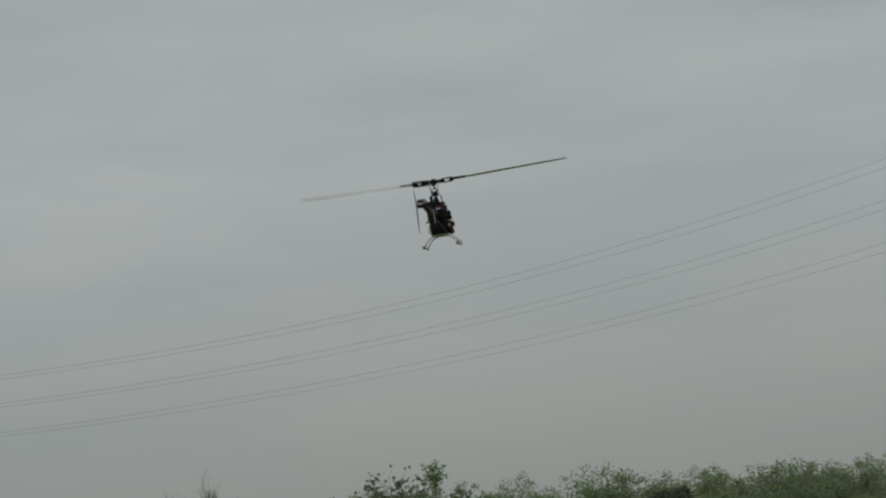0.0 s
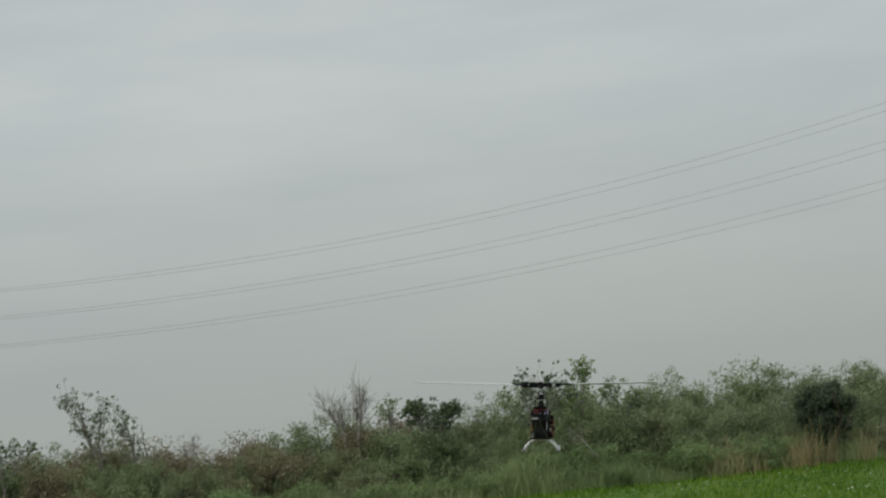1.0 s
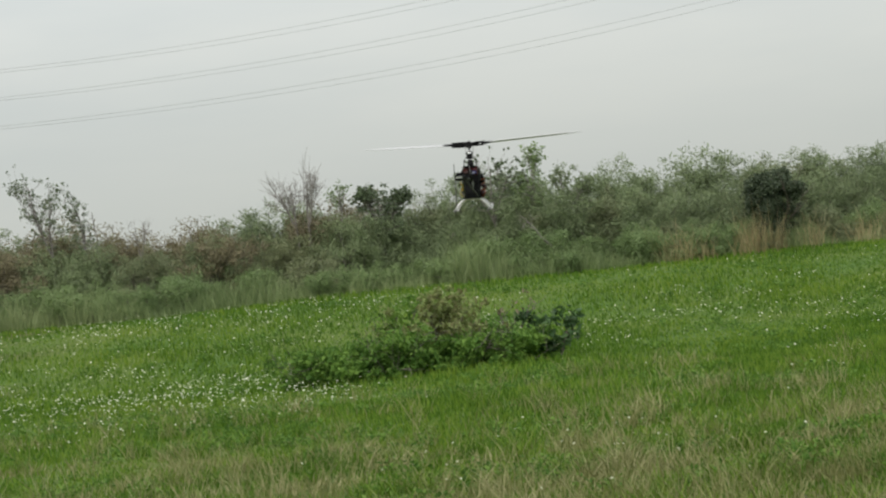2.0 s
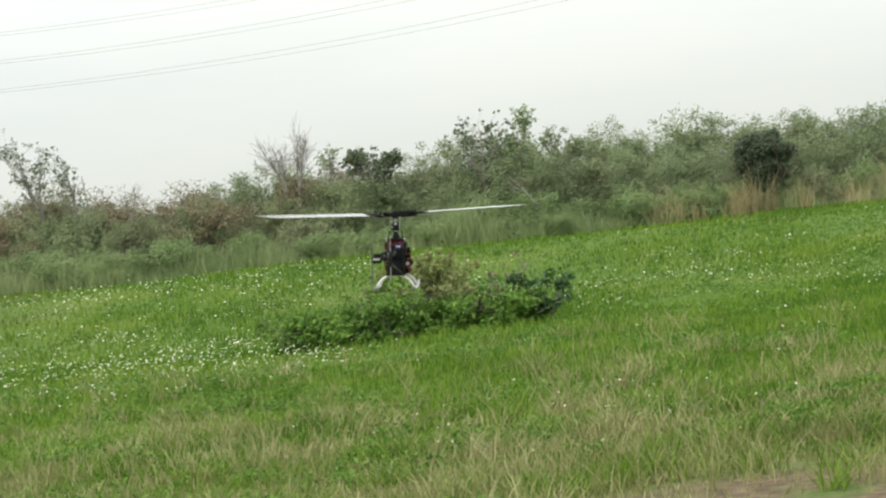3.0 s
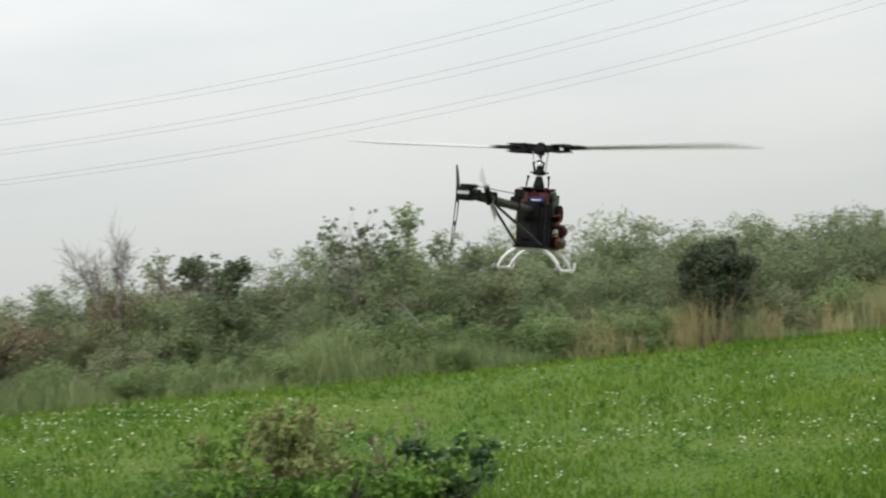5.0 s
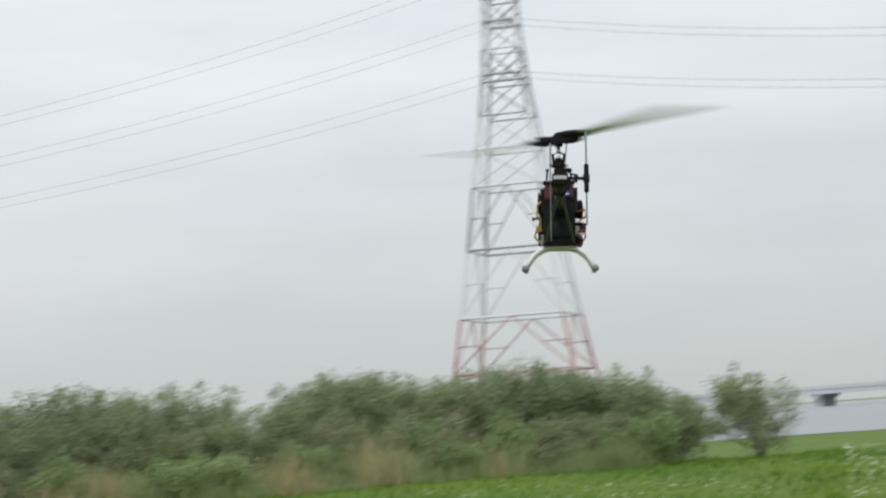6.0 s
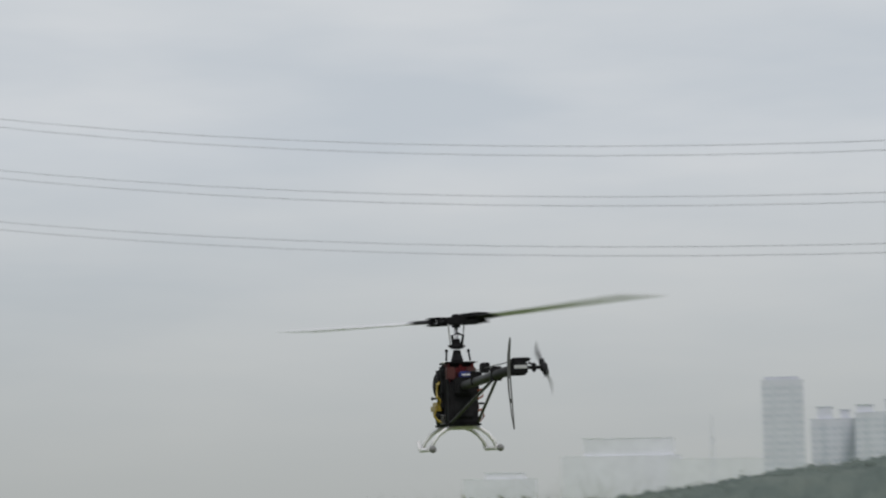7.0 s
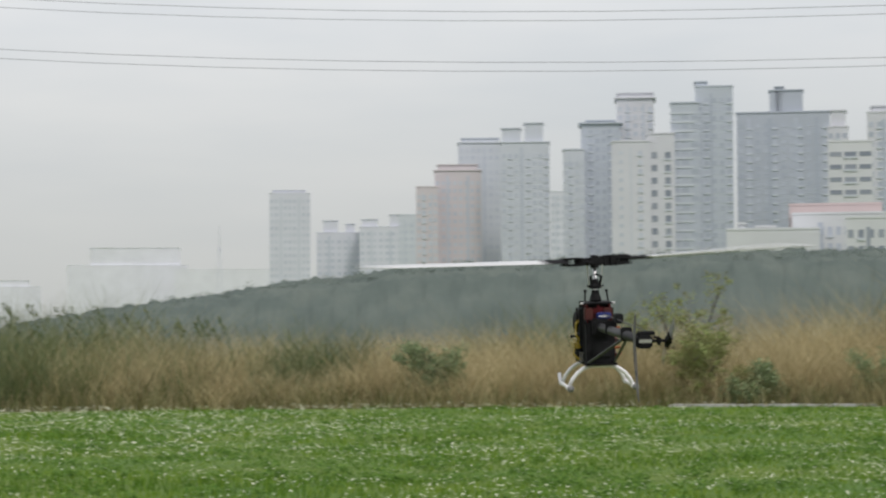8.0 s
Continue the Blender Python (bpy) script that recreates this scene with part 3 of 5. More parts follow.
    # single trees that stand out of the thicket
    for name, x, label, group, tree in (
            ("tree", -5.97, "sparse slender tree with thin grey-green foliage", "",
             dict(seed=81, fork=1.3, crowns=[(-0.40, 2.76, 0.42, 0.22), (0.02, 2.5, 0.34, 0.34), (-0.3, 2.3, 0.38, 0.26), (-0.1, 1.8, 0.4, 0.35)], leaf=LEAF_GREY, per=8, size=0.025, twigs=17, lean=-0.06)),
            ("tree", -5.41, "small airy tree beside the slender tree", "",
             dict(seed=85, fork=1.2, crowns=[(-0.07, 2.2, 0.27, 0.26), (0.0, 1.7, 0.3, 0.3)], leaf=LEAF_GREY, per=8, size=0.025, twigs=17)),
            ("dead_sapling", -5.12, "bare dead sapling, a single leaning stem", "bare trees",
             dict(seed=86, fork=1.5, crowns=[(-0.06, 2.15, 0.05, 0.2)], twigs=3, girth=0.022)),
            ("bare_tree", -1.17, "bare leafless small tree with fine grey twigs", "bare trees",
             dict(seed=92, fork=1.3, crowns=[(-0.3, 2.14, 0.38, 0.34), (-0.03, 2.0, 0.29, 0.34)], twigs=26, girth=0.04)),
            ("bare_tree", -0.93, "tall bare upright tree with fine twigs", "bare trees",
             dict(seed=95, fork=1.4, crowns=[(0.05, 2.26, 0.27, 0.5), (0.12, 2.1, 0.2, 0.5)], twigs=26, girth=0.04)),
            ("tree", -0.30, "thin pale sapling with few young leaves", "",
             dict(seed=98, fork=1.3, crowns=[(0.02, 1.99, 0.22, 0.27)], leaf=LEAF_LIGHT, per=5, size=0.024, clump=0.05)),
            ("tree", 0.52, "dark-leaved bushy small tree in the thicket", "",
             dict(seed=101, fork=0.9, crowns=[(-0.26, 1.93, 0.18, 0.11), (0.41, 1.86, 0.17, 0.12), (0.03, 1.7, 0.52, 0.22), (0.0, 1.3, 0.55, 0.3)], leaf=LEAF_GREY, per=13, size=0.034, clump=0.09)),
            ("tree", 2.76, "airy tree with scattered small leaf clusters", "",
             dict(seed=105, fork=1.1, crowns=[(0.02, 2.2, 0.55, 0.34), (-0.4, 1.95, 0.36, 0.34), (0.34, 2.0, 0.34, 0.38), (0.0, 1.6, 0.5, 0.3)], leaf=LEAF_GREY, per=6, size=0.034, clump=0.045, twigs=18)),
            ("tree", 3.56, "upright light green young poplar", "",
             dict(seed=107, fork=1.2, crowns=[(0.1, 2.3, 0.2, 0.27), (-0.07, 1.9, 0.42, 0.32), (0.0, 1.5, 0.5, 0.3)], leaf=LEAF_LIGHT, per=11, size=0.028, twigs=20)),
            ("tree", 4.17, "slim green tree with two narrow tops", "",
             dict(seed=108, fork=1.0, crowns=[(-0.01, 1.84, 0.19, 0.25), (0.45, 1.7, 0.2, 0.2), (0.2, 1.4, 0.45, 0.3)], leaf=LEAF_GREEN, per=11, size=0.028, twigs=20)),
            ("tree", -7.98, "low tree with dark clustered leaf tufts", "",
             dict(seed=109, fork=1.1, crowns=[(-0.29, 1.91, 0.41, 0.16), (0.38, 1.9, 0.41, 0.16), (0.0, 1.6, 0.6, 0.2)], leaf=LEAF_GREY, per=5, size=0.034, clump=0.04)),
            ("bare_tree", -4.3, "low bare bush with upright dead stems", "bare trees",
             dict(seed=111, fork=1.1, crowns=[(-0.1, 1.65, 0.3, 0.28), (0.15, 1.7, 0.12, 0.32)], twigs=12, girth=0.028)),
            ("fallen_tree", 4.0, "leaning dead grey tree trunk in the thicket", "bare trees",
             dict(seed=113, fork=0.75, crowns=[(-0.75, 1.1, 0.2, 0.16)], twigs=8, girth=0.035, lean=-0.5))):
        y = 43.2 if name == "fallen_tree" else 45.0
        stand(crown_tree(name, **tree), x, y, label, "tree", group, s=1.0)
    t = make_tree("shrub", 110, 3.0, 0.35, LEAF_DARK, 0.09, 0, 0.45, trunks=4, depth=2)
    cs = []
    while len(cs) < 110:
        u = rs.rand(3) * 2 - 1
        if np.dot(u, u) < 1.0:
            cs.append((u[0] * 1.05, u[1] * 0.85, 1.95 + u[2] * (1.0 if u[2] > 0 else 1.6) + 0.25 * noise.noise(Vector((u[0] * 3, u[1] * 3, 5)))))
    v, f = leaf_cloud(rs, cs, 0.3 * (0.6 + 0.7 * rs.rand(len(cs))), 190, 0.05)
    raw("crown", v, f, LEAF_DARK, t)
    stand(t, 7.95, 42.7, "dense dark green rounded evergreen shrub", "shrub", s=0.52)


def build_reeds(name, mat, label, seed, spots, h0, h1, per, width, spread=0.28, lean=0.75):
    rs = np.random.RandomState(seed)
    n = len(spots)
    X = np.repeat([s[0] for s in spots], per) + rs.randn(n * per) * spread
    Y = np.repeat([s[1] for s in spots], per) + rs.randn(n * per) * spread
    hs = np.repeat([s[2] * (0.62 + 0.55 * rs.rand()) for s in spots], per) * (h0 + (h1 - h0) * rs.rand(n * per))
    v, f = blades(rs, X, Y, hs, width * (0.6 + 0.7 * rs.rand(n * per)), lean)
    tagged(raw(name, v, f, mat), label, "reeds", kind="stuff")


def build_reed_beds():
    rs = np.random.RandomState(31)
    spots = []
    for _ in range(420):
        x = 11.5 + 22 * rs.rand()
        keep = noise.noise(Vector((x * 0.7, 3, 1))) + (0.25 if x < 18 else 0.0)
        if keep > 0.16:
            spots.append((x / 2, 42.0 + 0.75 * rs.rand(), 0.5 * (0.9 + 0.6 * keep) * (0.5 + 0.7 * rs.rand())))
    build_reeds("dry_reeds", REED, "pale dry reeds standing before the green thicket", 32, spots, 0.5, 1.7, 18, 0.010, 0.14, 0.5)
    fringe = []
    for _ in range(1500):
        x = -24 + 58 * rs.rand()
        fringe.append((x / 2, 42.1 + 1.2 * rs.rand(), (0.40 + 0.42 * noise.noise(Vector((x * 0.35, 8, 2)))) * (0.6 + 0.6 * rs.rand())))
    for _ in range(420):
        a = 22 + 9 * rs.rand()
        p = bearing(a, 35.4 + 1.2 * rs.rand())
        fringe.append((p.x, p.y, 0.38 + 0.3 * noise.noise(Vector((a * 2, 8, 2)))))
    build_reeds("tall_grass", OLIVE, "rank olive-green grass along the thicket's foot", 35, fringe, 0.4, 1.5, 30, 0.009, 0.12, 0.5)
    dry, green = [], []
    for _ in range(1900):
        az = 41 + 36 * rs.rand()
        d = 55 + 16 * rs.rand() ** 1.4 + 0.8 * noise.noise(Vector((az * 0.9, 0, 4)))
        p = bearing(az, d)
        tall = 1.0 + 0.22 * noise.noise(Vector((p.x * 0.12, p.y * 0.12, 5))) + 0.2 * noise.noise(Vector((p.x * 0.6, p.y * 0.6, 2))) + (d - 55) * 0.012
        tall *= min(1.0, 0.45 + (d - 54.2) / 5.0)
        isgreen = az < 52.2 + 2.0 * rs.randn() or noise.noise(Vector((p.x * 0.2, p.y * 0.2, 9))) > 0.30
        (green if isgreen else dry).append((p.x, p.y, tall * float(np.interp(az, [41, 44, 45.5, 47, 48.6, 53, 55, 59, 64, 70, 77], [0.3, 0.4, 0.62, 0.8, 1.15, 1.15, 0.97, 0.97, 1.12, 1.32, 1.38]))))
    under = []
    for _ in range(620):
        a = 44 + 32 * rs.rand()
        p = bearing(a, 54.2 + 2.6 * rs.rand())
        under.append((p.x, p.y, 0.5 + 0.5 * rs.rand() + 0.4 * noise.noise(Vector((a * 1.3, 5, 7)))))
    build_reeds("rank_grass", OLIVE_DARK, "matted green undergrowth at the foot of the reeds", 36, under, 0.3, 1.0, 24, 0.024)
    build_reeds("dry_reeds", REED, "tall golden-brown dry reeds along the field edge", 33, dry, 0.6, 1.9, 44, 0.017, 0.3, 1.0)
    cs = []
    for _ in range(46):
        a = 46.5 + 9 * rs.rand()
        hh = 2.1 * float(np.interp(a, [46.5, 48.6, 53, 56], [0.7, 1.12, 1.12, 0.95])) * (0.9 + 0.25 * rs.rand())
        p = bearing(a, 57 + 5 * rs.rand(), hh)
        for k in range(6):
            cs.append((p.x + 0.012 * k * k, p.y, p.z - 0.06 * k))
    v, f = leaf_cloud(rs, cs, [0.05] * len(cs), 7, 0.035)
    tagged(raw("reed_plumes", v, f, REED_GREEN), "drooping feathery seed plumes above green reeds", "reeds", kind="stuff")
    build_reeds("green_reeds", REED_GREEN, "tall dark green reeds with feathery tops", 34, green, 0.7, 2.25, 38, 0.02, 0.28, 0.8)
    for seed, at, hgt, spread, leaf, per, lab in ((141, (67.1, 57.5), 3.2, 0.3, LEAF_WEED, 16, "slender light green sapling among dry reeds"),
                                                  (142, (67.1, 55.6), 1.9, 0.6, LEAF_WEED, 22, "green bush growing in the dry reeds"),
                                                  (143, (68.6, 54.8), 0.95, 0.95, LEAF_GREEN, 26, "low dark bush at the reeds' foot"),
                                                  (144, (60.6, 56.0), 1.5, 0.8, LEAF_GREEN, 20, "dark green bush half hidden in reeds"),
                                                  (145, (71.4, 55.0), 1.2, 0.8, LEAF_GREEN, 22, "leafy green bush beside the low kerb")):
        t = make_tree("bush" if hgt < 3 else "sapling", seed, hgt, spread, leaf, 0.05, per * 2, 0.22, trunks=4, depth=3)
        t.matrix_basis = pose(*bearing(at[0], at[1]))
        tagged(t, lab, "bush" if hgt < 3 else "tree")
    bm = bmesh.new()
    box(bm, 0, 4.9, 0, 0.6, -0.1, 0.06, 0.02)
    kerb = part("kerb", bm, CONCRETE)
    kerb.matrix_basis = pose(*bearing(66.4, 54.2), 0, 0, -69)
    tagged(kerb, "low pale concrete kerb at the meadow's edge", "kerb", kind="structure")


def build_bush():
    """The bramble patch in the middle of the meadow."""
    rs = np.random.RandomState(50)
    for i, (x, y, w, h, lab) in enumerate([(-0.6, 28.0, 0.62, 0.46, "low bramble mound with small bright green leaves"),
                                           (0.25, 28.2, 0.7, 0.55, "bramble mound of dense green leaves"),
                                           (1.05, 28.35, 0.7, 0.52, "low green bramble mound beside the tall weeds"),
                                           (1.75, 28.4, 0.55, 0.46, "small green bramble mound at the patch's end")]):
        top = new("bramble_bush")
        bm = bmesh.new()
        tips = []
        for k in range(9):
            a = rs.rand() * math.tau
            limbs(bm, rs, (0.1 * math.cos(a), 0.1 * math.sin(a), -0.03), (math.cos(a), math.sin(a), 0.8), w * 0.9, 0.007, 2, tips, 0.9, 4)
        part("stalk", bm, BARK, top)
        cs = [(rs.randn() * w * 0.42, rs.randn() * w * 0.35, h * (0.1 + 0.75 * rs.rand())) for _ in range(70)]
        v, f = leaf_cloud(rs, cs, 0.13 * (0.6 + 0.8 * rs.rand(len(cs))), 52, 0.036)
        raw("foliage", v, f, LEAF_VINE, top)
        top.matrix_basis = pose(x, y, ground_height(x, y))
        tagged(top, lab, "bush", "bramble patch")
    t = make_tree("shrub", 131, 1.02, 0.95, LEAF_WEED, 0.035, 24, 0.11, trunks=6, depth=3)
    t.matrix_basis = pose(0.85, 29.0, 0)
    tagged(t, "brownish-green weedy shrub with drooping leaves", "shrub")
    t = make_tree("shrub", 137, 0.98, 0.9, LEAF_VINE, 0.035, 10, 0.11, trunks=5, depth=3)
    t.matrix_basis = pose(0.4, 29.1, 0)
    tagged(t, "weedy shrub with light green leaves above the brambles", "shrub")
    t = make_tree("withered_plant", 133, 0.9, 0.55, LEAF_BROWN, 0.035, 5, 0.08, trunks=3, depth=2, crown_low=0.7)
    t.matrix_basis = pose(1.8, 29.0, 0)
    tagged(t, "withered brown weed with drooping seed heads", "plant")
    t = make_tree("shrub", 134, 0.6, 0.5, LEAF_BROAD, 0.055, 15, 0.11, trunks=3, depth=2)
    t.matrix_basis = pose(2.3, 28.6, 0)
    tagged(t, "dark green broad-leaved shrub in the meadow", "shrub")


# ---------------------------------------------------------------- pylons and cables
PYLON = bearing(28.2, 268)
PYLON_NEXT = bearing(132.3, 257)
PYLON_PREV = Vector((-199.8, 276.8, 0))
LEVELS = (55.5, 49.2, 42.8)
ARM = 0.6


def build_pylon():
    top = new("pylon")
    prof = [(0, 8.6), (8, 7.0), (16, 5.75), (24, 4.7), (32, 3.7), (38, 2.9), (42.8, 2.35), (49.2, 1.95), (55.5, 1.7), (59, 1.6)]

    def half(z):
        return float(np.interp(z, [p[0] for p in prof], [p[1] for p in prof]))

    bands = [(0, 14, STEEL_RED), (14, 22, STEEL_WHITE), (22, 29.5, STEEL), (29.5, 38, STEEL_WHITE), (38, 46, STEEL), (46, 52, STEEL_WHITE), (52, 62, STEEL)]

    def paint(z):
        return next(m for a, c, m in bands if z < c)

    def member(name, p, q, r):
        bm = bmesh.new()
        tube(bm, [p, q], r, 4)
        part(name, bm, paint((p[2] + q[2]) / 2), top)

    for sx in (-1, 1):
        for sy in (-1, 1):
            for a, c, m in bands:
                c = min(c, 59)
                zs = [a] + [z for z, _ in prof if a < z < c] + [c]
                bm = bmesh.new()
                tube(bm, [(sx * half(z), sy * half(z), z) for z in zs], 0.19 if a < 30 else 0.15, 4)
                part("leg", bm, m, top)
    levels = [0, 7.5, 14, 22, 29.5, 34, 38, 42, 46, 49, 52, 55.5, 59]
    for z0, z1 in zip(levels, levels[1:]):
        a, e = half(z0), half(z1)
        for k in range(4):
            c0 = [(-1, -1), (1, -1), (1, 1), (-1, 1)][k]
            c1 = [(1, -1), (1, 1), (-1, 1), (-1, -1)][k]
            p0, p1 = Vector((c0[0] * a, c0[1] * a, z0)), Vector((c1[0] * a, c1[1] * a, z0))
            q0, q1 = Vector((c0[0] * e, c0[1] * e, z1)), Vector((c1[0] * e, c1[1] * e, z1))
            if z1 <= 30:
                mid = (q0 + q1) / 2
                member("brace", p0, mid, 0.085)
                member("brace", p1, mid, 0.085)
                for u in (0.5,):
                    member("brace", p0.lerp(q0, u), p0.lerp(mid, u), 0.06)
                    member("brace", p1.lerp(q1, u), p1.lerp(mid, u), 0.06)
            else:
                member("brace", p0, q1, 0.07)
                member("brace", p1, q0, 0.07)
            member("girt", q0, q1, 0.13 if z1 in (22, 29.5, 14) else 0.09)
    for z in LEVELS:
        for s in (-1, 1):
            bm = bmesh.new()
            h = half(z)
            tip = (0, s * (h + ARM), z)
            for c in (-1, 1):
                tube(bm, [(c * h, s * h, z), tip], 0.1, 4)
                tube(bm, [(c * h, s * h, z + 1.7), tip], 0.08, 4)
            part("crossarm", bm, STEEL, top)
            for c in (-1, 1):
                bm = bmesh.new()
                lathe(bm, [(0.05, 0)] + [q for i in range(7) for q in ((0.16, 0.12 + i * 0.24), (0.06, 0.22 + i * 0.24))] + [(0.05, 1.9)], 8,
                      Matrix.Translation(tip) @ pose(0, 0, 0, 0, c * 84, 0))
                part("insulator", bm, CONCRETE, top)
    # plated heads under the earth-wire peak
    for z, w0, w1 in ((57.2, 1.7, 2.1), (61.4, 1.7, 2.4)):
        bm = bmesh.new()
        box(bm, -w1, w1, -2.6, 2.6, z, z + 0.25, 0.05)
        part("platform", bm, STEEL, top)
    for s in (-1, 1):
        for c in (-1, 1):
            member("peak_strut", Vector((c * 1.6, s * 1.6, 59)), Vector((c * 2.0, s * 2.3, 61.4)), 0.13)
            member("peak_strut", Vector((c * 1.6, s * 1.6, 59)), Vector((-c * 1.8, s * 2.3, 61.4)), 0.1)
    for sx in (-1, 1):
        for sy in (-1, 1):
            bm = bmesh.new()
            lathe(bm, [(0.9, -0.4), (0.9, 0.3), (0.6, 0.5)], 10, Matrix.Translation((sx * 8.6, sy * 8.6, 0)))
            part("footing", bm, CONCRETE, top)
    return top


def build_line():
    turn = -40.1
    first = build_pylon()
    first.matrix_basis = pose(*PYLON, 0, 0, turn)
    tagged(first, "tall lattice pylon banded in grey, white and faded red", "pylon", "power pylons")
    poses = [first.matrix_basis.copy()]
    for at in (PYLON_PREV, PYLON_NEXT):
        m = pose(*at, 0, 0, turn)
        copy_thing(first, m)
        poses.append(m)
    half = (1.7, 1.95, 2.35)
    for a, b, sags in ((0, 1, (28.8, 25.7, 22.6)), (0, 2, (27.1, 24.6, 21.9))):
        for z, h, sag in zip(LEVELS, half, sags):
            for s in (-1, 1):
                p = poses[a] @ Vector((0, s * (h + ARM), z))
                q = poses[b] @ Vector((0, s * (h + ARM), z))
                d = (q - p).normalized() * 1.9
                p, q = p + d, q - d
                bm = bmesh.new()
                pts = []
                for k in range(41):
                    u = k / 40
                    c = p.lerp(q, u)
                    c.z -= 4 * sag * u * (1 - u)
                    pts.append(c)
                tube(bm, pts, 0.02 if b == 1 else 0.027, 5)
                tagged(part("power_cable", bm, WIRE), "thin grey overhead power cable sagging between pylons", "cable", "power cables")


# ---------------------------------------------------------------- the far bank: dike wood, viaduct, city


def build_dike():
    """A long wooded bank; it runs off to the west behind the reeds."""
    az = [48, 50.8, 53.1, 55, 56.4, 57.5, 59.5, 61, 63.8, 67.4, 72, 82, 97]
    hz = [1.4, 4.9, 7.1, 8.5, 10.2, 10.7, 12.3, 13.0, 13.5, 14.7, 14.7, 14.7, 14.7]
    verts, faces = [], []
    for a in np.linspace(48, 97, 90):
        h = float(np.interp(a, az, hz))
        for d, z in ((300, 0), (305, h * 0.30), (313, h * 0.58), (330, h * 0.74), (380, 0)):
            verts.append(tuple(bearing(a, d, z)))
    for i in range(89):
        for j in range(4):
            faces.append((i * 5 + j, i * 5 + j + 1, i * 5 + j + 6, i * 5 + j + 5))
    tagged(raw("dike", verts, faces, EARTH), "long earth bank in the hazed dull green of its wood", "dike", kind="structure")
    rs = np.random.RandomState(70)
    # a closed canopy with rounded crowns, and leaf sprays along its top
    def canopy(a, d):
        h = float(np.interp(a, az, hz))
        lo = float(np.interp(d, [298, 300, 305, 313, 330, 345], [-0.5, 0.3, h * 0.44, h * 0.77, h * 0.94, h * 0.8]))
        e = a * 5.4
        crowns = 0.75 * noise.noise(Vector((e * 0.4, d * 0.25, 1))) + 0.55 * noise.noise(Vector((e * 1.1, d * 0.5, 2)))
        return lo + crowns * min(1.0, h / 6) + 0.25 * noise.noise(Vector((e * 3, d * 1.2, 3)))

    cols, ds = np.linspace(48, 90, 640), np.linspace(298, 340, 34)
    verts = [tuple(bearing(a, d, canopy(a, d))) for a in cols for d in ds]
    m = len(ds)
    faces = [(i * m + j, i * m + j + 1, (i + 1) * m + j + 1, (i + 1) * m + j) for i in range(len(cols) - 1) for j in range(m - 1)]
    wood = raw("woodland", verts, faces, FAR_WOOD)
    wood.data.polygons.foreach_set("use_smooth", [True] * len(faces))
    tagged(wood, "distant wood on the bank, haze in its dull green", "wood", kind="stuff")
    cs, rr = [], []
    for _ in range(900):
        a = 48 + 36 * rs.rand()
        d = 320 + 14 * rs.rand()
        r = (0.5 + 0.9 * rs.rand() ** 2) * min(1.0, canopy(a, d) / 5 + 0.3)
        cs.append(tuple(bearing(a, d, canopy(a, d) - 0.15 * r)))
        rr.append(r)
    v, f = leaf_cloud(rs, cs, rr, 50, 0.2, whole=False)
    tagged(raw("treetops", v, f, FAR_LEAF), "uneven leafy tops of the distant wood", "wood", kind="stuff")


def build_river():
    """The broad river beyond the reeds; it lies on the flats."""
    verts, faces = [], []
    for a in np.linspace(24, 97, 74):
        far = 298 if a > 50 else 2600 - (a - 24) * 50
        for d in (118, 160, 230, 298, far):
            verts.append(tuple(bearing(a, min(d, far) + (0 if d < far else 0.5), 0.03)))
    for i in range(73):
        for j in range(4):
            faces.append((i * 5 + j, i * 5 + j + 1, i * 5 + j + 6, i * 5 + j + 5))
    tagged(raw("water", verts, faces, WATER), "still grey river reflecting the overcast sky", "river", kind="structure")


def build_viaduct():
    top = new("viaduct")
    a0, a1 = bearing(26, 760), bearing(54, 600)
    d = (a1 - a0)
    L = d.length
    turn = math.degrees(math.atan2(d.y, d.x))
    # deck, piers and lamp posts carry the haze in their pale colour
    bm = bmesh.new()
    box(bm, 0, L, -6, 6, 3.6, 5.2)
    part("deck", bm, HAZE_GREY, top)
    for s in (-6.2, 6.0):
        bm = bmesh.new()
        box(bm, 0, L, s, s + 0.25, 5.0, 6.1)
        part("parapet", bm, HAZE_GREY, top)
    bm0 = bmesh.new()
    box(bm0, -1.2, 1.2, -4, 4, -0.5, 2.8)
    box(bm0, -1.6, 1.6, -5.6, 5.6, 2.7, 3.65)
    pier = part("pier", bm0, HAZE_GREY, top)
    x = 18.0
    pier.location.x = x
    while x < L - 30:
        x += 32
        o = new("pier", pier.data)
        o.parent = top
        o.location.x = x
    bm1 = bmesh.new()
    tube(bm1, [(0, 0, 5), (0, 0, 9.0), (0, -1.2, 9.4)], 0.2, 6)
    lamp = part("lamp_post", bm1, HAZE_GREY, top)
    x = 40.0
    lamp.location = (x, -6, 0)
    while x < L - 40:
        x += 72
        o = new("lamp_post", lamp.data)
        o.parent = top
        o.location = (x, -6, 0)
    top.matrix_basis = pose(*a0, 0, 0, turn)
    tagged(top, "long concrete road viaduct on piers, haze in its pale colour", "bridge")


def wall_material(name, c):
    return material(name, [tuple(v * 0.98 for v in c), tuple(min(1, v * 1.09) for v in c)], 0.85, scale=0.06, detail=6)


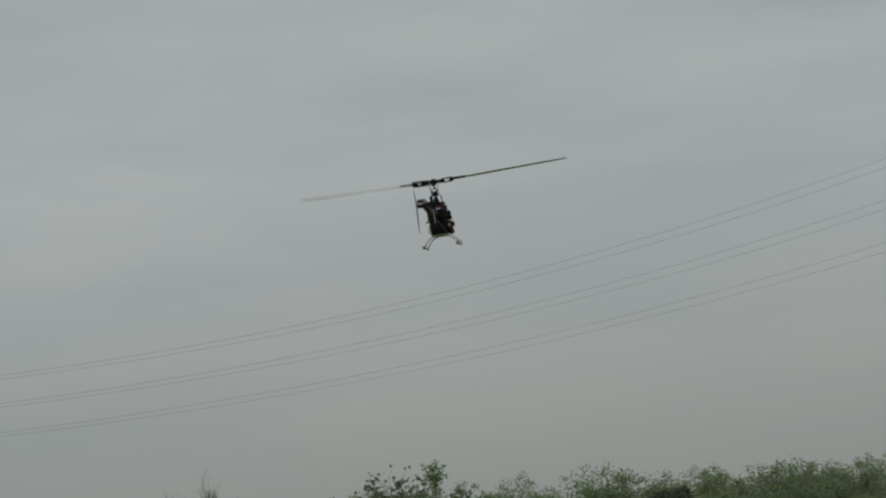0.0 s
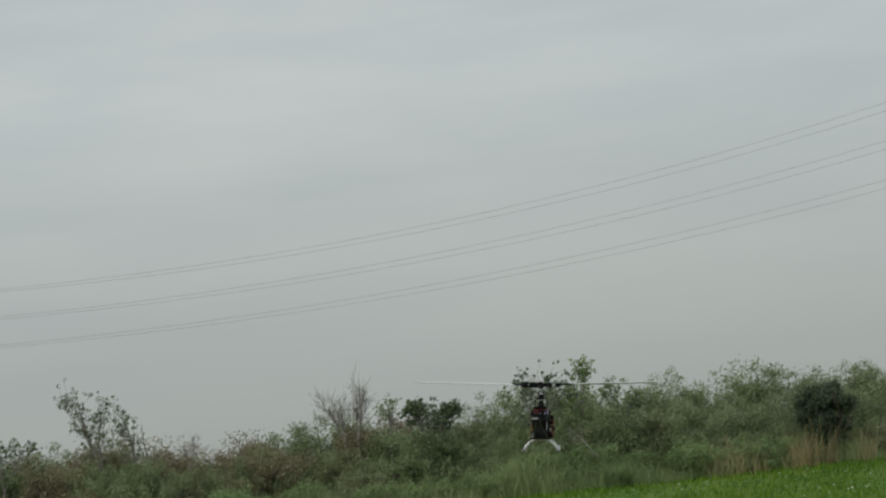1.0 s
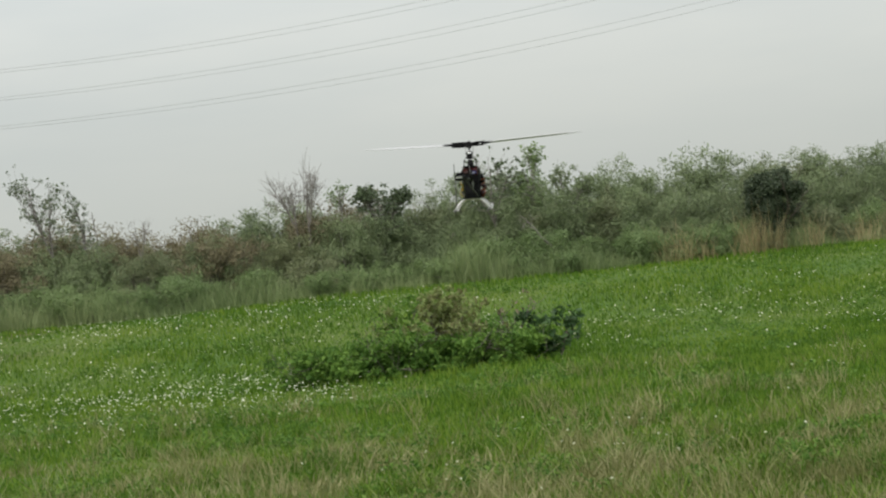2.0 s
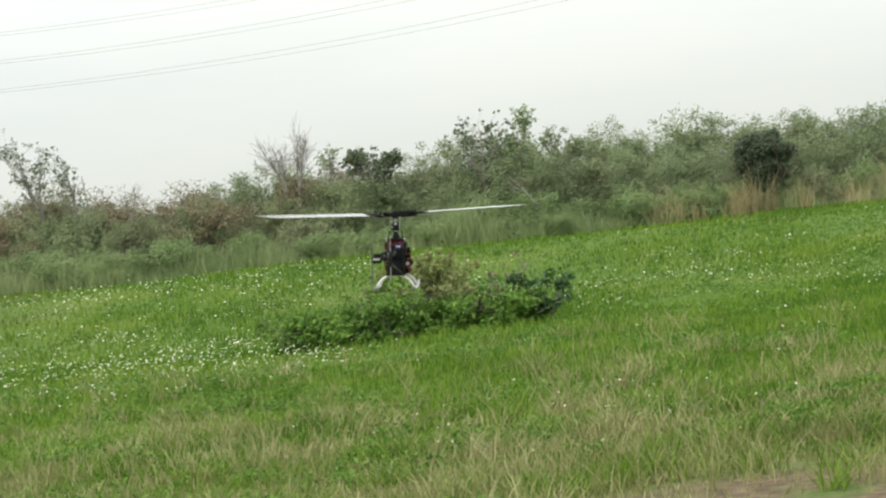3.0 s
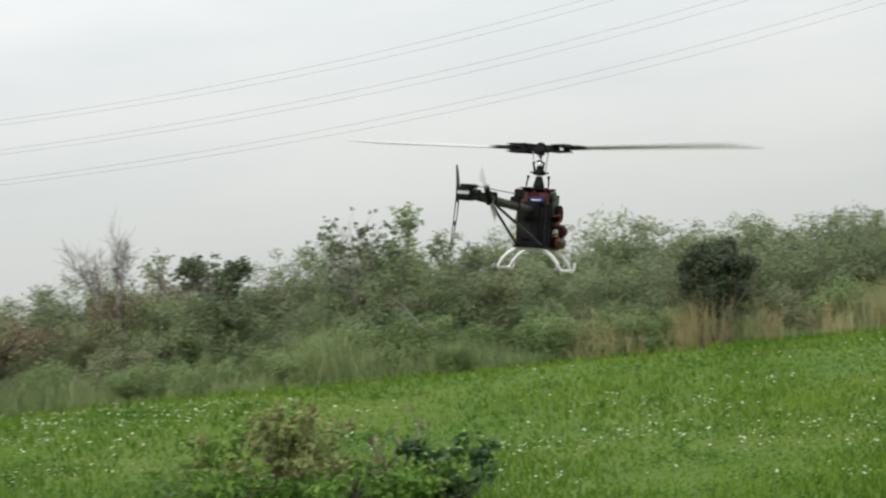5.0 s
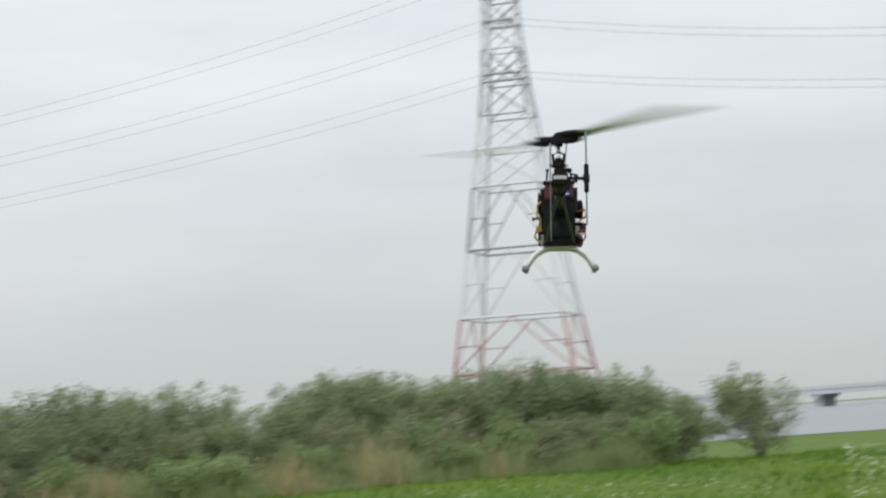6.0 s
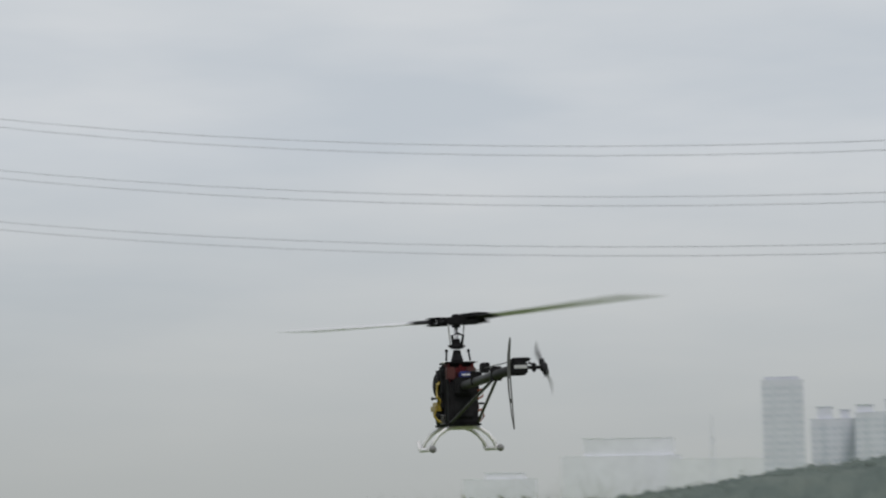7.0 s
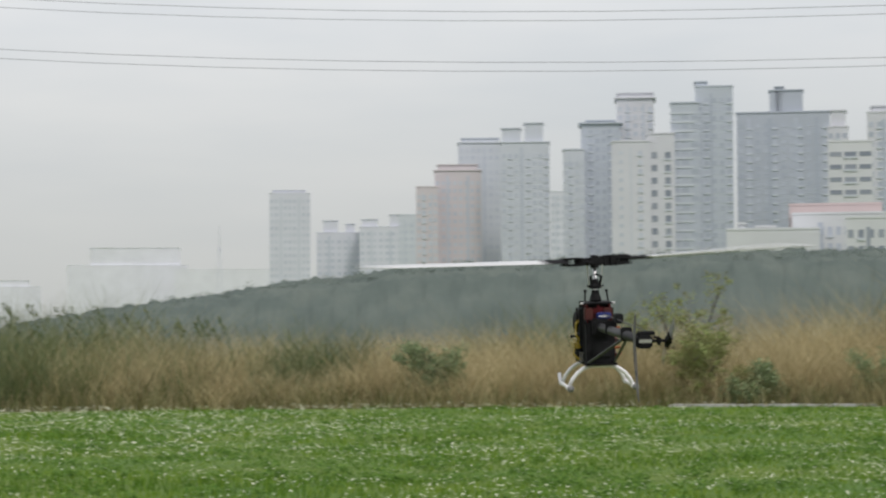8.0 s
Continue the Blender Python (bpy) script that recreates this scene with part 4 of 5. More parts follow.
# haze is put into these wall colours: paler and bluer, most in the far blocks
HAZE_GREY = wall_material("haze_paled_concrete", (0.55, 0.58, 0.605))
TOWER_BLUE = wall_material("haze_blued_grey_render", (0.54, 0.57, 0.62))
TOWER_HAZED = wall_material("haze_paled_grey_render", (0.595, 0.61, 0.67))
TOWER_HAZIEST = wall_material("most_haze_paled_render", (0.675, 0.685, 0.735))
TOWER_GREY = wall_material("grey_tile", (0.46, 0.50, 0.555))
TOWER_DARK = wall_material("dark_grey_tile", (0.42, 0.455, 0.515))
TOWER_WHITE = wall_material("cream_tile", (0.575, 0.585, 0.625))
TOWER_RED = wall_material("pinkish_tile", (0.57, 0.53, 0.55))
WHITE_WALL = wall_material("white_render", (0.58, 0.595, 0.615))
ROOF_RED = wall_material("red_sheet_roof", (0.53, 0.44, 0.44))
# haze is put into the glass colours too, least in GLASS_NEAR
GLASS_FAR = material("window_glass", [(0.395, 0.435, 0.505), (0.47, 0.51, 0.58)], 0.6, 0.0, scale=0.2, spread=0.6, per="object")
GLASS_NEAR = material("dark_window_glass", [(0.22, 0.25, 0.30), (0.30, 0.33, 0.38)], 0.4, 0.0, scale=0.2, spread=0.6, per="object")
GLASS_HAZED = material("haze_paled_glass", [(0.475, 0.515, 0.585), (0.54, 0.575, 0.635)], 0.5, 0.0, scale=0.2, spread=0.6, per="object")
LEDGE = wall_material("pale_balcony_render", (0.515, 0.55, 0.595))
CITY = 60.74


def build_block(name, x0, x1, ytop, dist, mat, label, roofs=(), glass=None, cols=0, storey=3.3, depth=18.0, cornice=0.0, parapet=0.7, wide=0.55, tall=0.5, ledges=0.0, bays=()):
    """A high-rise seen square on. x0, x1, ytop: its edges and its top as shares of the distance, in 1/4000; roofs: (x0, x1, top) boxes on it."""
    top = new(name)
    mid = (x0 + x1) / 2
    az = CITY + math.degrees(math.atan((mid - 784) / 4000))
    w = (x1 - x0) / 4000 * dist
    h = (597 - ytop) / 4000 * dist + 1.7
    bm = bmesh.new()
    box(bm, -w / 2, w / 2, 0, depth, -1, h)
    part("wall", bm, mat, top)
    if ledges:
        for k in range(2, int(h / storey)):
            bm = bmesh.new()
            box(bm, -w / 2 - 0.3, -w / 2 + w * ledges, -0.22, 0.05, k * storey - 0.25, k * storey + 0.5)
            part("ledge", bm, LEDGE, top)
    if not bays and cols >= 4:
        bays = ((0.28, 0.05), (0.72, 0.05))
    # flush strips whose darker colour stands in for shaded, recessed columns
    for u, share in bays:
        bm = bmesh.new()
        box(bm, (u - share / 2 - 0.5) * w, (u + share / 2 - 0.5) * w, -0.1, 0.1, 6, h - 2.0)
        part("stair_window", bm, glass or GLASS_HAZED, top)
    bm = bmesh.new()
    e = (cornice or 0.25) * 0.5
    box(bm, -w / 2 - e, w / 2 + e, -e, depth + e, h, h + parapet, 0.1)
    part("roof", bm, mat, top)
    for rx0, rx1, ry in roofs:
        bm = bmesh.new()
        a, b = (rx0 - mid) / 4000 * dist, (rx1 - mid) / 4000 * dist
        t = (597 - ry) / 4000 * dist + 1.7
        box(bm, a, b, 2, depth - 4, h + parapet, t)
        box(bm, a - 0.4, b + 0.4, 1.6, depth - 3.6, t, t + 0.5)
        part("roof_house", bm, mat, top)
    if glass and cols:
        pitch = w / cols
        ww, wh = pitch * wide, storey * tall
        bmw = bmesh.new()
        box(bmw, -ww / 2, ww / 2, -0.06, 0.1, -wh / 2, wh / 2)
        me = bpy.data.meshes.new("window")
        bmw.to_mesh(me)
        bmw.free()
        me.materials.append(glass)
        bms = bmesh.new()
        box(bms, -ww / 2 - 0.25, ww / 2 + 0.25, -0.28, 0.02, -wh / 2 - 0.7, -wh / 2 - 0.05)
        ms = bpy.data.meshes.new("balcony")
        bms.to_mesh(ms)
        bms.free()
        ms.materials.append(LEDGE)
        k0 = max(1, int(6 / storey))
        for k in range(k0, int((h - 1) / storey)):
            for c in range(cols):
                pos = (-w / 2 + pitch * (c + 0.5), 0.0, (k + 0.55) * storey)
                o = new("window", me)
                o.parent, o.location = top, pos
                if not ledges and c % 3 == 1 and dist < 960:
                    o = new("balcony", ms)
                    o.parent, o.location = top, pos
    top.matrix_basis = pose(*bearing(az, dist), 0, 0, -az)
    tagged(top, label, "building", "city skyline")
    return top


def build_city():
    f, g, k = GLASS_HAZED, GLASS_FAR, GLASS_NEAR
    build_block("office_tower", 477, 549, 342, 1400, TOWER_HAZED, "slim tower standing alone, haze in its blue-grey colour", [(484, 540, 336)], f, 9, 4.2, 24)
    build_block("apartment_block", 560, 640, 412, 1500, TOWER_HAZED, "grey apartment block, haze in its faint colour", [(572, 598, 390), (612, 628, 396)], f, 7, 4.2)
    build_block("apartment_block", 636, 712, 402, 1480, TOWER_HAZED, "stepped-roof apartment block, haze in its pale colour", [(640, 668, 388), (690, 708, 380)], f, 7, 4.2)
    build_block("apartment_block", 706, 742, 381, 1300, TOWER_BLUE, "narrow blue-grey apartment block", (), f, 4, 4.0)
    build_block("apartment_tower", 737, 776, 332, 958, TOWER_RED, "pinkish tiled apartment tower, lowest of the row", (), f, 4)
    build_block("apartment_tower", 770, 852, 303, 970, TOWER_RED, "pink-grey apartment tower with a pitched parapet", [(776, 846, 292)], f, 8, cornice=0.8)
    build_block("apartment_tower", 812, 896, 254, 1000, TOWER_BLUE, "grey apartment tower with a stepped roof", [(818, 884, 245)], f, 8, cornice=0.8, bays=((0.55, 0.05),))
    build_block("apartment_tower", 888, 974, 254, 950, TOWER_BLUE, "tall grey apartment tower with two roof houses", [(890, 923, 228), (930, 963, 219)], f, 8, cornice=0.6, bays=((0.42, 0.06),))
    build_block("apartment_block", 975, 1012, 342, 1250, TOWER_HAZED, "low block between the towers, haze in its pale colour", (), f, 4, 4.0)
    build_block("apartment_tower", 998, 1036, 268, 868, TOWER_BLUE, "narrow pale apartment tower", (), f, 4, cornice=0.4)
    build_block("apartment_tower", 1030, 1100, 222, 880, TOWER_GREY, "grey apartment tower under a projecting flat roof", [(1040, 1090, 216)], g, 6, cornice=1.8, bays=((0.72, 0.09),))
    build_block("apartment_tower", 1094, 1160, 178, 890, TOWER_WHITE, "cream tower with a projecting crown", [(1096, 1158, 168)], f, 5, cornice=1.6)
    build_block("apartment_tower", 1084, 1152, 255, 818, TOWER_WHITE, "plain cream tower front with few windows", (), f, 2, cornice=0.4, wide=0.2, tall=0.4, bays=((0.5, 0.035),))
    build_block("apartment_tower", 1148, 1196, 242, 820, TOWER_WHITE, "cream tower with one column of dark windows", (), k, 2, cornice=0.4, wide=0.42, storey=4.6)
    build_block("apartment_tower", 1190, 1240, 188, 825, TOWER_GREY, "grey apartment tower with stacked balconies", (), g, 3, cornice=0.6, wide=0.75, ledges=0.8)
    build_block("apartment_tower", 1234, 1300, 160, 830, TOWER_GREY, "tallest grey apartment tower of the row", [(1234, 1254, 150)], g, 5, cornice=0.3, bays=((0.42, 0.05), (0.8, 0.05)))
    build_block("apartment_tower", 1308, 1470, 208, 900, TOWER_DARK, "broad dark grey apartment tower with a roof house", [(1366, 1424, 168), (1376, 1390, 162)], g, 11, cornice=0.6, bays=((0.13, 0.04), (0.36, 0.05), (0.64, 0.05), (0.86, 0.04)))
    build_block("apartment_tower", 1468, 1504, 236, 800, TOWER_WHITE, "white tower with a small domed top", [(1474, 1500, 206)], g, 3)
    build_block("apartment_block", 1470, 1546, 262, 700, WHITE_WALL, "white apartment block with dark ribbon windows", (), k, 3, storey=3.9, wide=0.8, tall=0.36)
    build_block("apartment_tower", 1540, 1640, 212, 760, TOWER_WHITE, "cream apartment tower with roof parapet", [(1548, 1590, 200)], g, 7)
    build_block("apartment_tower", 1650, 1740, 230, 860, TOWER_GREY, "grey apartment tower at the end of the row", (), g, 7)
    build_block("warehouse", 1400, 1560, 372, 610, ROOF_RED, "long low shed, haze in its pale red roof colour", (), None, 0, depth=30)
    build_block("warehouse", 1405, 1580, 388, 600, WHITE_WALL, "low white shed along the dike", (), g, 12, storey=4.4, depth=20)
    build_block("warehouse", 1288, 1450, 414, 580, WHITE_WALL, "long white flat-roofed shed", [(1310, 1320, 402), (1340, 1372, 408)], None, 0, depth=20)
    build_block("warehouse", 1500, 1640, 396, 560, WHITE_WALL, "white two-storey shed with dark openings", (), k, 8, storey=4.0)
    build_block("apartment_block", 120, 330, 468, 2400, TOWER_HAZIEST, "wide block, nearly sky-pale from haze in its colour", [(160, 318, 437)], None, 0, depth=40)
    build_block("apartment_block", -60, 70, 505, 2500, TOWER_HAZIEST, "low block, nearly sky-pale from haze in its colour", [(-20, 50, 494)], None, 0, depth=40)
    build_block("apartment_block", 310, 480, 476, 2300, TOWER_HAZIEST, "long low block, nearly sky-pale from haze in its colour", (), None, 0, depth=40)
    # mast
    top = new("radio_mast")
    d = 1700
    az = CITY + math.degrees(math.atan((388 - 784) / 4000))
    h = (597 - 394) / 4000 * d
    w = 3.2
    for sx in (-1, 1):
        for sy in (-1, 1):
            bm = bmesh.new()
            tube(bm, [(sx * w, sy * w, 0), (sx * 0.9, sy * 0.9, h * 0.8)], 0.5, 4)
            part("leg", bm, TOWER_HAZED, top)
    bm = bmesh.new()
    for k in range(9):
        z0, z1 = h * 0.8 * k / 9, h * 0.8 * (k + 1) / 9
        r0, r1 = w + (0.9 - w) * k / 9, w + (0.9 - w) * (k + 1) / 9
        for s in (-1, 1):
            tube(bm, [(-r0, s * r0, z0), (r1, s * r1, z1)], 0.3, 4)
            tube(bm, [(s * r0, -r0, z0), (s * r1, r1, z1)], 0.3, 4)
    part("bracing", bm, TOWER_HAZED, top)
    bm = bmesh.new()
    tube(bm, [(0, 0, h * 0.78), (0, 0, h)], [0.5, 0.25], 6)
    part("antenna", bm, TOWER_HAZED, top)
    top.matrix_basis = pose(*bearing(az, d), 0, 0, -az)
    tagged(top, "slender lattice radio mast among buildings, haze in its colour", "mast")


# ---------------------------------------------------------------- the model helicopter
BLACK = material("black_carbon", [(0.008, 0.008, 0.009), (0.02, 0.02, 0.022)], 0.8, scale=30, spec=0.15)
CARBON = material("carbon_tube", [(0.02, 0.02, 0.022), (0.04, 0.04, 0.042)], 0.5, scale=40, spec=0.3)
RED_ANOD = material("red_anodised_plate", [(0.022, 0.006, 0.007), (0.11, 0.013, 0.015)], 0.6, 0.0, scale=45, spec=0.15)
DARK_RED = material("dark_red_engine_shroud", [(0.05, 0.01, 0.009), (0.09, 0.018, 0.014)], 0.45, scale=25)
BLUE_BOX = material("blue_electronics_case", [(0.015, 0.03, 0.15), (0.03, 0.05, 0.22)], 0.4, scale=20)
SILVER = material("machined_aluminium", [(0.55, 0.55, 0.56), (0.72, 0.72, 0.73)], 0.3, 0.9, scale=20)
WHITE_PLASTIC = material("white_nylon", [(0.76, 0.75, 0.76), (0.86, 0.85, 0.86)], 0.4, scale=14)
YELLOW = material("yellow_fuel_tank_plastic", [(0.30, 0.21, 0.02), (0.42, 0.31, 0.04)], 0.4, scale=18, bump=0.1)
ORANGE = material("orange_silicone_hose", [(0.30, 0.075, 0.03), (0.40, 0.11, 0.04)], 0.4, scale=18)
TAIL_GREY = material("grey_plastic_blade", [(0.24, 0.24, 0.24), (0.32, 0.32, 0.32)], 0.5, scale=20)
FIN_GREY = material("grey_fin_laminate", [(0.09, 0.09, 0.088), (0.15, 0.148, 0.145)], 0.6, scale=25, spec=0.2)
BLADE = material("white_fibreglass_blade", [(0.56, 0.56, 0.57), (0.66, 0.66, 0.67)], 0.22, scale=6)
SMOKED = material("smoked_plastic", [(0.02, 0.022, 0.02), (0.04, 0.045, 0.04)], 0.35, scale=20)
END_GREY = material("grey_rubber_ends", [(0.16, 0.16, 0.16), (0.24, 0.24, 0.24)], 0.4, scale=20)

HELI_ROWS = [
    (0, 1.259, 13.135, 3.378, 5, -1.903, -11.403),
    (0.5, 0.942, 13.262, 2.557, 3.5, 3.341, -8.154),
    (1, 0.783, 13.239, 1.606, 1.5, 5.924, -5.559),
    (1.5, 0.772, 13.218, 1.815, 2, 1.254, -7.375),
    (1.7, 0.772, 13.215, 1.925, 2, 0.975, -7.37),
    (2.8, 0.251, 12.595, 1.098, 1.5, 4.95, -6.29),
    (3, 0.207, 11.834, 1.195, 1.5, 5.143, -7.166),
    (3.5, 0.095, 11.414, 1.465, 1.5, 6, -8.274),
    (4, 0.084, 12.426, 1.591, 1, 9.219, -9.127),
    (4.2, 0.208, 13.515, 1.637, 0.92, 10.355, -11.164),
    (4.5, 0.516, 15.139, 1.685, -0.3, 12.058, -14.22),
    (4.8, 1.088, 16.428, 1.745, -0.8, 10.252, -18.368),
    (5, 1.475, 16.861, 1.788, -1.2, 9.048, -21.134),
    (5.2, 1.787, 17.164, 1.854, -2, 8.662, -22.56),
    (6.3, 4.268, 16.104, 2.153, 2.6, 2.366, -33.109),
    (6.5, 4.584, 15.81, 2.148, 1.7, 2.949, -35.914),
    (6.6, 4.741, 15.676, 2.119, 1.5, 2.683, -36.217),
    (6.7, 4.939, 15.615, 2.081, 1.5, 2.191, -36.522),
    (6.8, 5.083, 15.445, 2.032, 1.5, 1.303, -37.595),
    (6.9, 5.278, 15.336, 1.987, 1.5, -0.131, -38.368),
    (7, 5.463, 15.226, 1.937, 1.6, -1.007, -38.689),
    (7.2, 5.818, 14.995, 1.842, 1.8, -1.825, -42.263),
    (7.5, 6.201, 14.533, 1.712, 2.2, -1.944, -47.664),
    (8, 6.749, 13.801, 1.541, 4, -1.599, -56.573),
]

ROTOR_KNOTS = [(0.0, -3), (0.5, 16), (1.0, 32), (1.5, 8), (3.0, 42), (3.5, -62), (4.0, -60), (4.5, 24), (5.0, -29), (5.2, -47),
               (6.3, 87), (6.5, 32), (6.6, 15), (6.7, -4), (6.8, -25), (6.9, -39), (7.0, -60), (7.2, -100), (7.5, 28), (8.0, 27)]


def blade_mesh(bm, r0, r1, chord, thick, twist=0.0, swept=0.0):
    """A flat airfoil blade along +x."""
    prof = [(-0.5, 0.0), (-0.3, 0.8), (0.0, 1.0), (0.3, 0.6), (0.5, 0.0), (0.2, -0.45), (-0.2, -0.6)]
    rings = []
    for i in range(9):
        u = i / 8
        x = r0 + (r1 - r0) * u
        c = chord * (0.55 + 0.45 * min(1, u * 6)) * (1.0 if u < 0.95 else 0.72)
        a = radians(twist) * (1 - u * 0.5)
        ring = []
        for py, pz in prof:
            y, z = py * c + swept * u * u, pz * thick / 2
            ring.append(bm.verts.new((x, y * math.cos(a) - z * math.sin(a), y * math.sin(a) + z * math.cos(a))))
        rings.append(ring)
    n = len(prof)
    for a, b in zip(rings, rings[1:]):
        for k in range(n):
            bm.faces.new((a[k], a[(k + 1) % n], b[(k + 1) % n], b[k]))
    bm.faces.new(rings[0][::-1])
    bm.faces.new(rings[-1])


def build_helicopter():
    top = new("model_helicopter")

    # side frames and mechanics: carbon plates with lightening holes between them
    def frame_plate(x, mat, z0, z1, y0, y1, name="side_frame"):
        bm = bmesh.new()
        box(bm, x - 0.0015, x + 0.0015, y0, y1, z0, z1)
        for k in range(3):
            yy = y0 + (y1 - y0) * (0.2 + 0.3 * k)
            box(bm, x - 0.004, x + 0.004, yy - 0.006, yy + 0.006, z0 + 0.006, z1 - 0.006, 0.0015)
        for yy in (y0 + 0.01, y1 - 0.01):
            for zz in (z0 + 0.008, z1 - 0.008):
                lathe(bm, [(0.0035, -0.004), (0.0035, 0.004)], 6, pose(x, yy, zz, 0, 90, 0))
        return part(name, bm, mat, top)

    for s in (-1, 1):
        frame_plate(s * 0.042, BLACK, 0.082, 0.215, -0.075, 0.12)
        frame_plate(s * 0.036, RED_ANOD, 0.205, 0.262, -0.06, 0.06, "upper_plate")
    bm = bmesh.new()
    box(bm, -0.044, 0.044, -0.088, -0.07, 0.08, 0.205, 0.006)
    box(bm, -0.03, 0.03, -0.096, -0.086, 0.1, 0.15, 0.004)
    part("rear_cover", bm, BLACK, top)
    bm = bmesh.new()
    box(bm, -0.040, 0.040, -0.066, 0.11, 0.085, 0.2, 0.012)
    part("engine_block", bm, BLACK, top)
    bm = bmesh.new()
    box(bm, -0.05, 0.05, -0.1, 0.135, 0.076, 0.083, 0.002)
    part("base_plate", bm, BLACK, top)
    bm = bmesh.new()
    box(bm, -0.046, 0.046, -0.055, 0.055, 0.261, 0.266, 0.0015)
    part("top_plate", bm, BLACK, top)
    bm = bmesh.new()
    box(bm, -0.044, 0.040, -0.048, 0.065, 0.2, 0.2615, 0.013)
    part("upper_housing", bm, BLACK, top)
    bm = bmesh.new()
    box(bm, 0.032, 0.053, -0.025, 0.085, 0.168, 0.258, 0.010)
    part("header_tank", bm, SMOKED, top, "smoked dark header tank")
    bm = bmesh.new()
    box(bm, -0.054, -0.032, -0.03, 0.08, 0.165, 0.256, 0.011)
    lathe(bm, [(0.012, 0.0), (0.026, 0.002), (0.024, 0.007), (0.010, 0.009)], 16, pose(-0.054, 0.025, 0.212, 0, -90, 0))
    part("starter_case", bm, BLACK, top)
    bm = bmesh.new()
    box(bm, -0.016, 0.028, -0.055, -0.046, 0.214, 0.25, 0.003)
    box(bm, -0.004, 0.004, -0.058, -0.05, 0.21, 0.258, 0.002)
    part("rear_panel", bm, RED_ANOD, top, "dark red anodised rear panel")
    for s in (-1, 1):
        bm = bmesh.new()
        box(bm, s * 0.047 - 0.007, s * 0.047 + 0.007, -0.05, -0.036, 0.262, 0.2665, 0.0015)
        part("servo_horn", bm, WHITE_PLASTIC, top, "white plastic servo horn")
        bm = bmesh.new()
        box(bm, s * 0.03 - 0.013, s * 0.03 + 0.013, -0.062, -0.02, 0.212, 0.25, 0.003)
        part("servo", bm, DARK_RED, top)
        bm = bmesh.new()
        tube(bm, [(s * 0.036, -0.02, 0.27), (s * 0.033, -0.01, 0.30)], 0.0028, 6)
        ball(bm, (s * 0.033, -0.01, 0.30), 0.005, seg=8)
        part("pushrod", bm, BLACK, top)
        bm = bmesh.new()
        tube(bm, [(s * 0.018, 0.0, 0.312), (s * 0.024, 0.0, 0.38)], 0.0022, 6)
        ball(bm, (s * 0.018, 0, 0.312), 0.0045, seg=8)
        part("control_link", bm, SILVER, top, "thin silver control link")
    bm = bmesh.new()
    box(bm, -0.008, 0.036, -0.082, -0.055, 0.218, 0.236, 0.003)
    part("receiver", bm, BLUE_BOX, top, "blue receiver case")
    bm = bmesh.new()
    box(bm, -0.002, 0.028, -0.0835, -0.08, 0.224, 0.228)
    part("label_plate", bm, WHITE_PLASTIC, top)
    # main gear behind the upper plates
    bm = bmesh.new()
    lathe(bm, [(0.05, 0.224), (0.054, 0.226), (0.054, 0.236), (0.05, 0.238), (0.012, 0.24)], 28)
    part("main_gear", bm, BLACK, top)
    # mast and swashplate
    bm = bmesh.new()
    lathe(bm, [(0.006, 0.2), (0.006, 0.392)], 12)
    part("mast", bm, SILVER, top, "bright steel rotor mast", smooth=True)
    bm = bmesh.new()
    lathe(bm, [(0.016, 0.266), (0.019, 0.272), (0.013, 0.29), (0.011, 0.302)], 14)
    part("bearing_tower", bm, BLACK, top)
    bm = bmesh.new()
    lathe(bm, [(0.012, 0.306), (0.021, 0.309), (0.021, 0.316), (0.012, 0.322), (0.009, 0.336)], 18)
    for k in range(4):
        a = k * math.pi / 2 + 0.4
        tube(bm, [(0.018 * math.cos(a), 0.018 * math.sin(a), 0.313), (0.029 * math.cos(a), 0.029 * math.sin(a), 0.315)], 0.003, 6)
    tube(bm, [(0.012, -0.012, 0.318), (0.017, -0.02, 0.345), (0.0, -0.016, 0.352), (-0.017, -0.02, 0.345), (-0.012, -0.012, 0.318)], 0.004, 6)
    part("swashplate", bm, BLACK, top)
    # engine side: cylinder head, muffler, tank and hoses
    bm = bmesh.new()
    fins = [(0.012, 0)]
    for k in range(7):
        u = 0.003 + k * 0.0055
        fins += [(0.012, u), (0.026 - 0.001 * k, u), (0.026 - 0.001 * k, u + 0.003), (0.012, u + 0.003)]
    lathe(bm, fins + [(0.012, 0.05)], 12, pose(0.044, 0.02, 0.135, 0, 90, 0))
    part("cylinder_head", bm, DARK_RED, top, "dark red finned cylinder head")
    bm = bmesh.new()
    lathe(bm, [(0.008, 0), (0.019, 0.01), (0.021, 0.05), (0.019, 0.085), (0.008, 0.095)], 14, pose(0.062, -0.03, 0.098, -90, 0, 0))
    tube(bm, [(0.06, 0.045, 0.1), (0.068, -0.045, 0.1), (0.074, -0.058, 0.098)], 0.006, 8)
    part("muffler", bm, DARK_RED, top, "dark reddish exhaust muffler", smooth=True)
    bm = bmesh.new()
    lathe(bm, [(0.006, 0), (0.026, 0.004), (0.028, 0.03), (0.026, 0.036), (0.006, 0.04)], 16, pose(0.043, -0.02, 0.188, 0, 90, 0))
    part("fan_housing", bm, BLACK, top)
    for i, pts in enumerate([[(0.06, -0.05, 0.18), (0.088, -0.055, 0.185), (0.092, -0.05, 0.165), (0.066, -0.05, 0.155)],
                             [(0.058, -0.06, 0.12), (0.084, -0.065, 0.125), (0.09, -0.06, 0.105), (0.075, -0.055, 0.09)]]):
        bm = bmesh.new()
        tube(bm, pts, 0.004, 6)
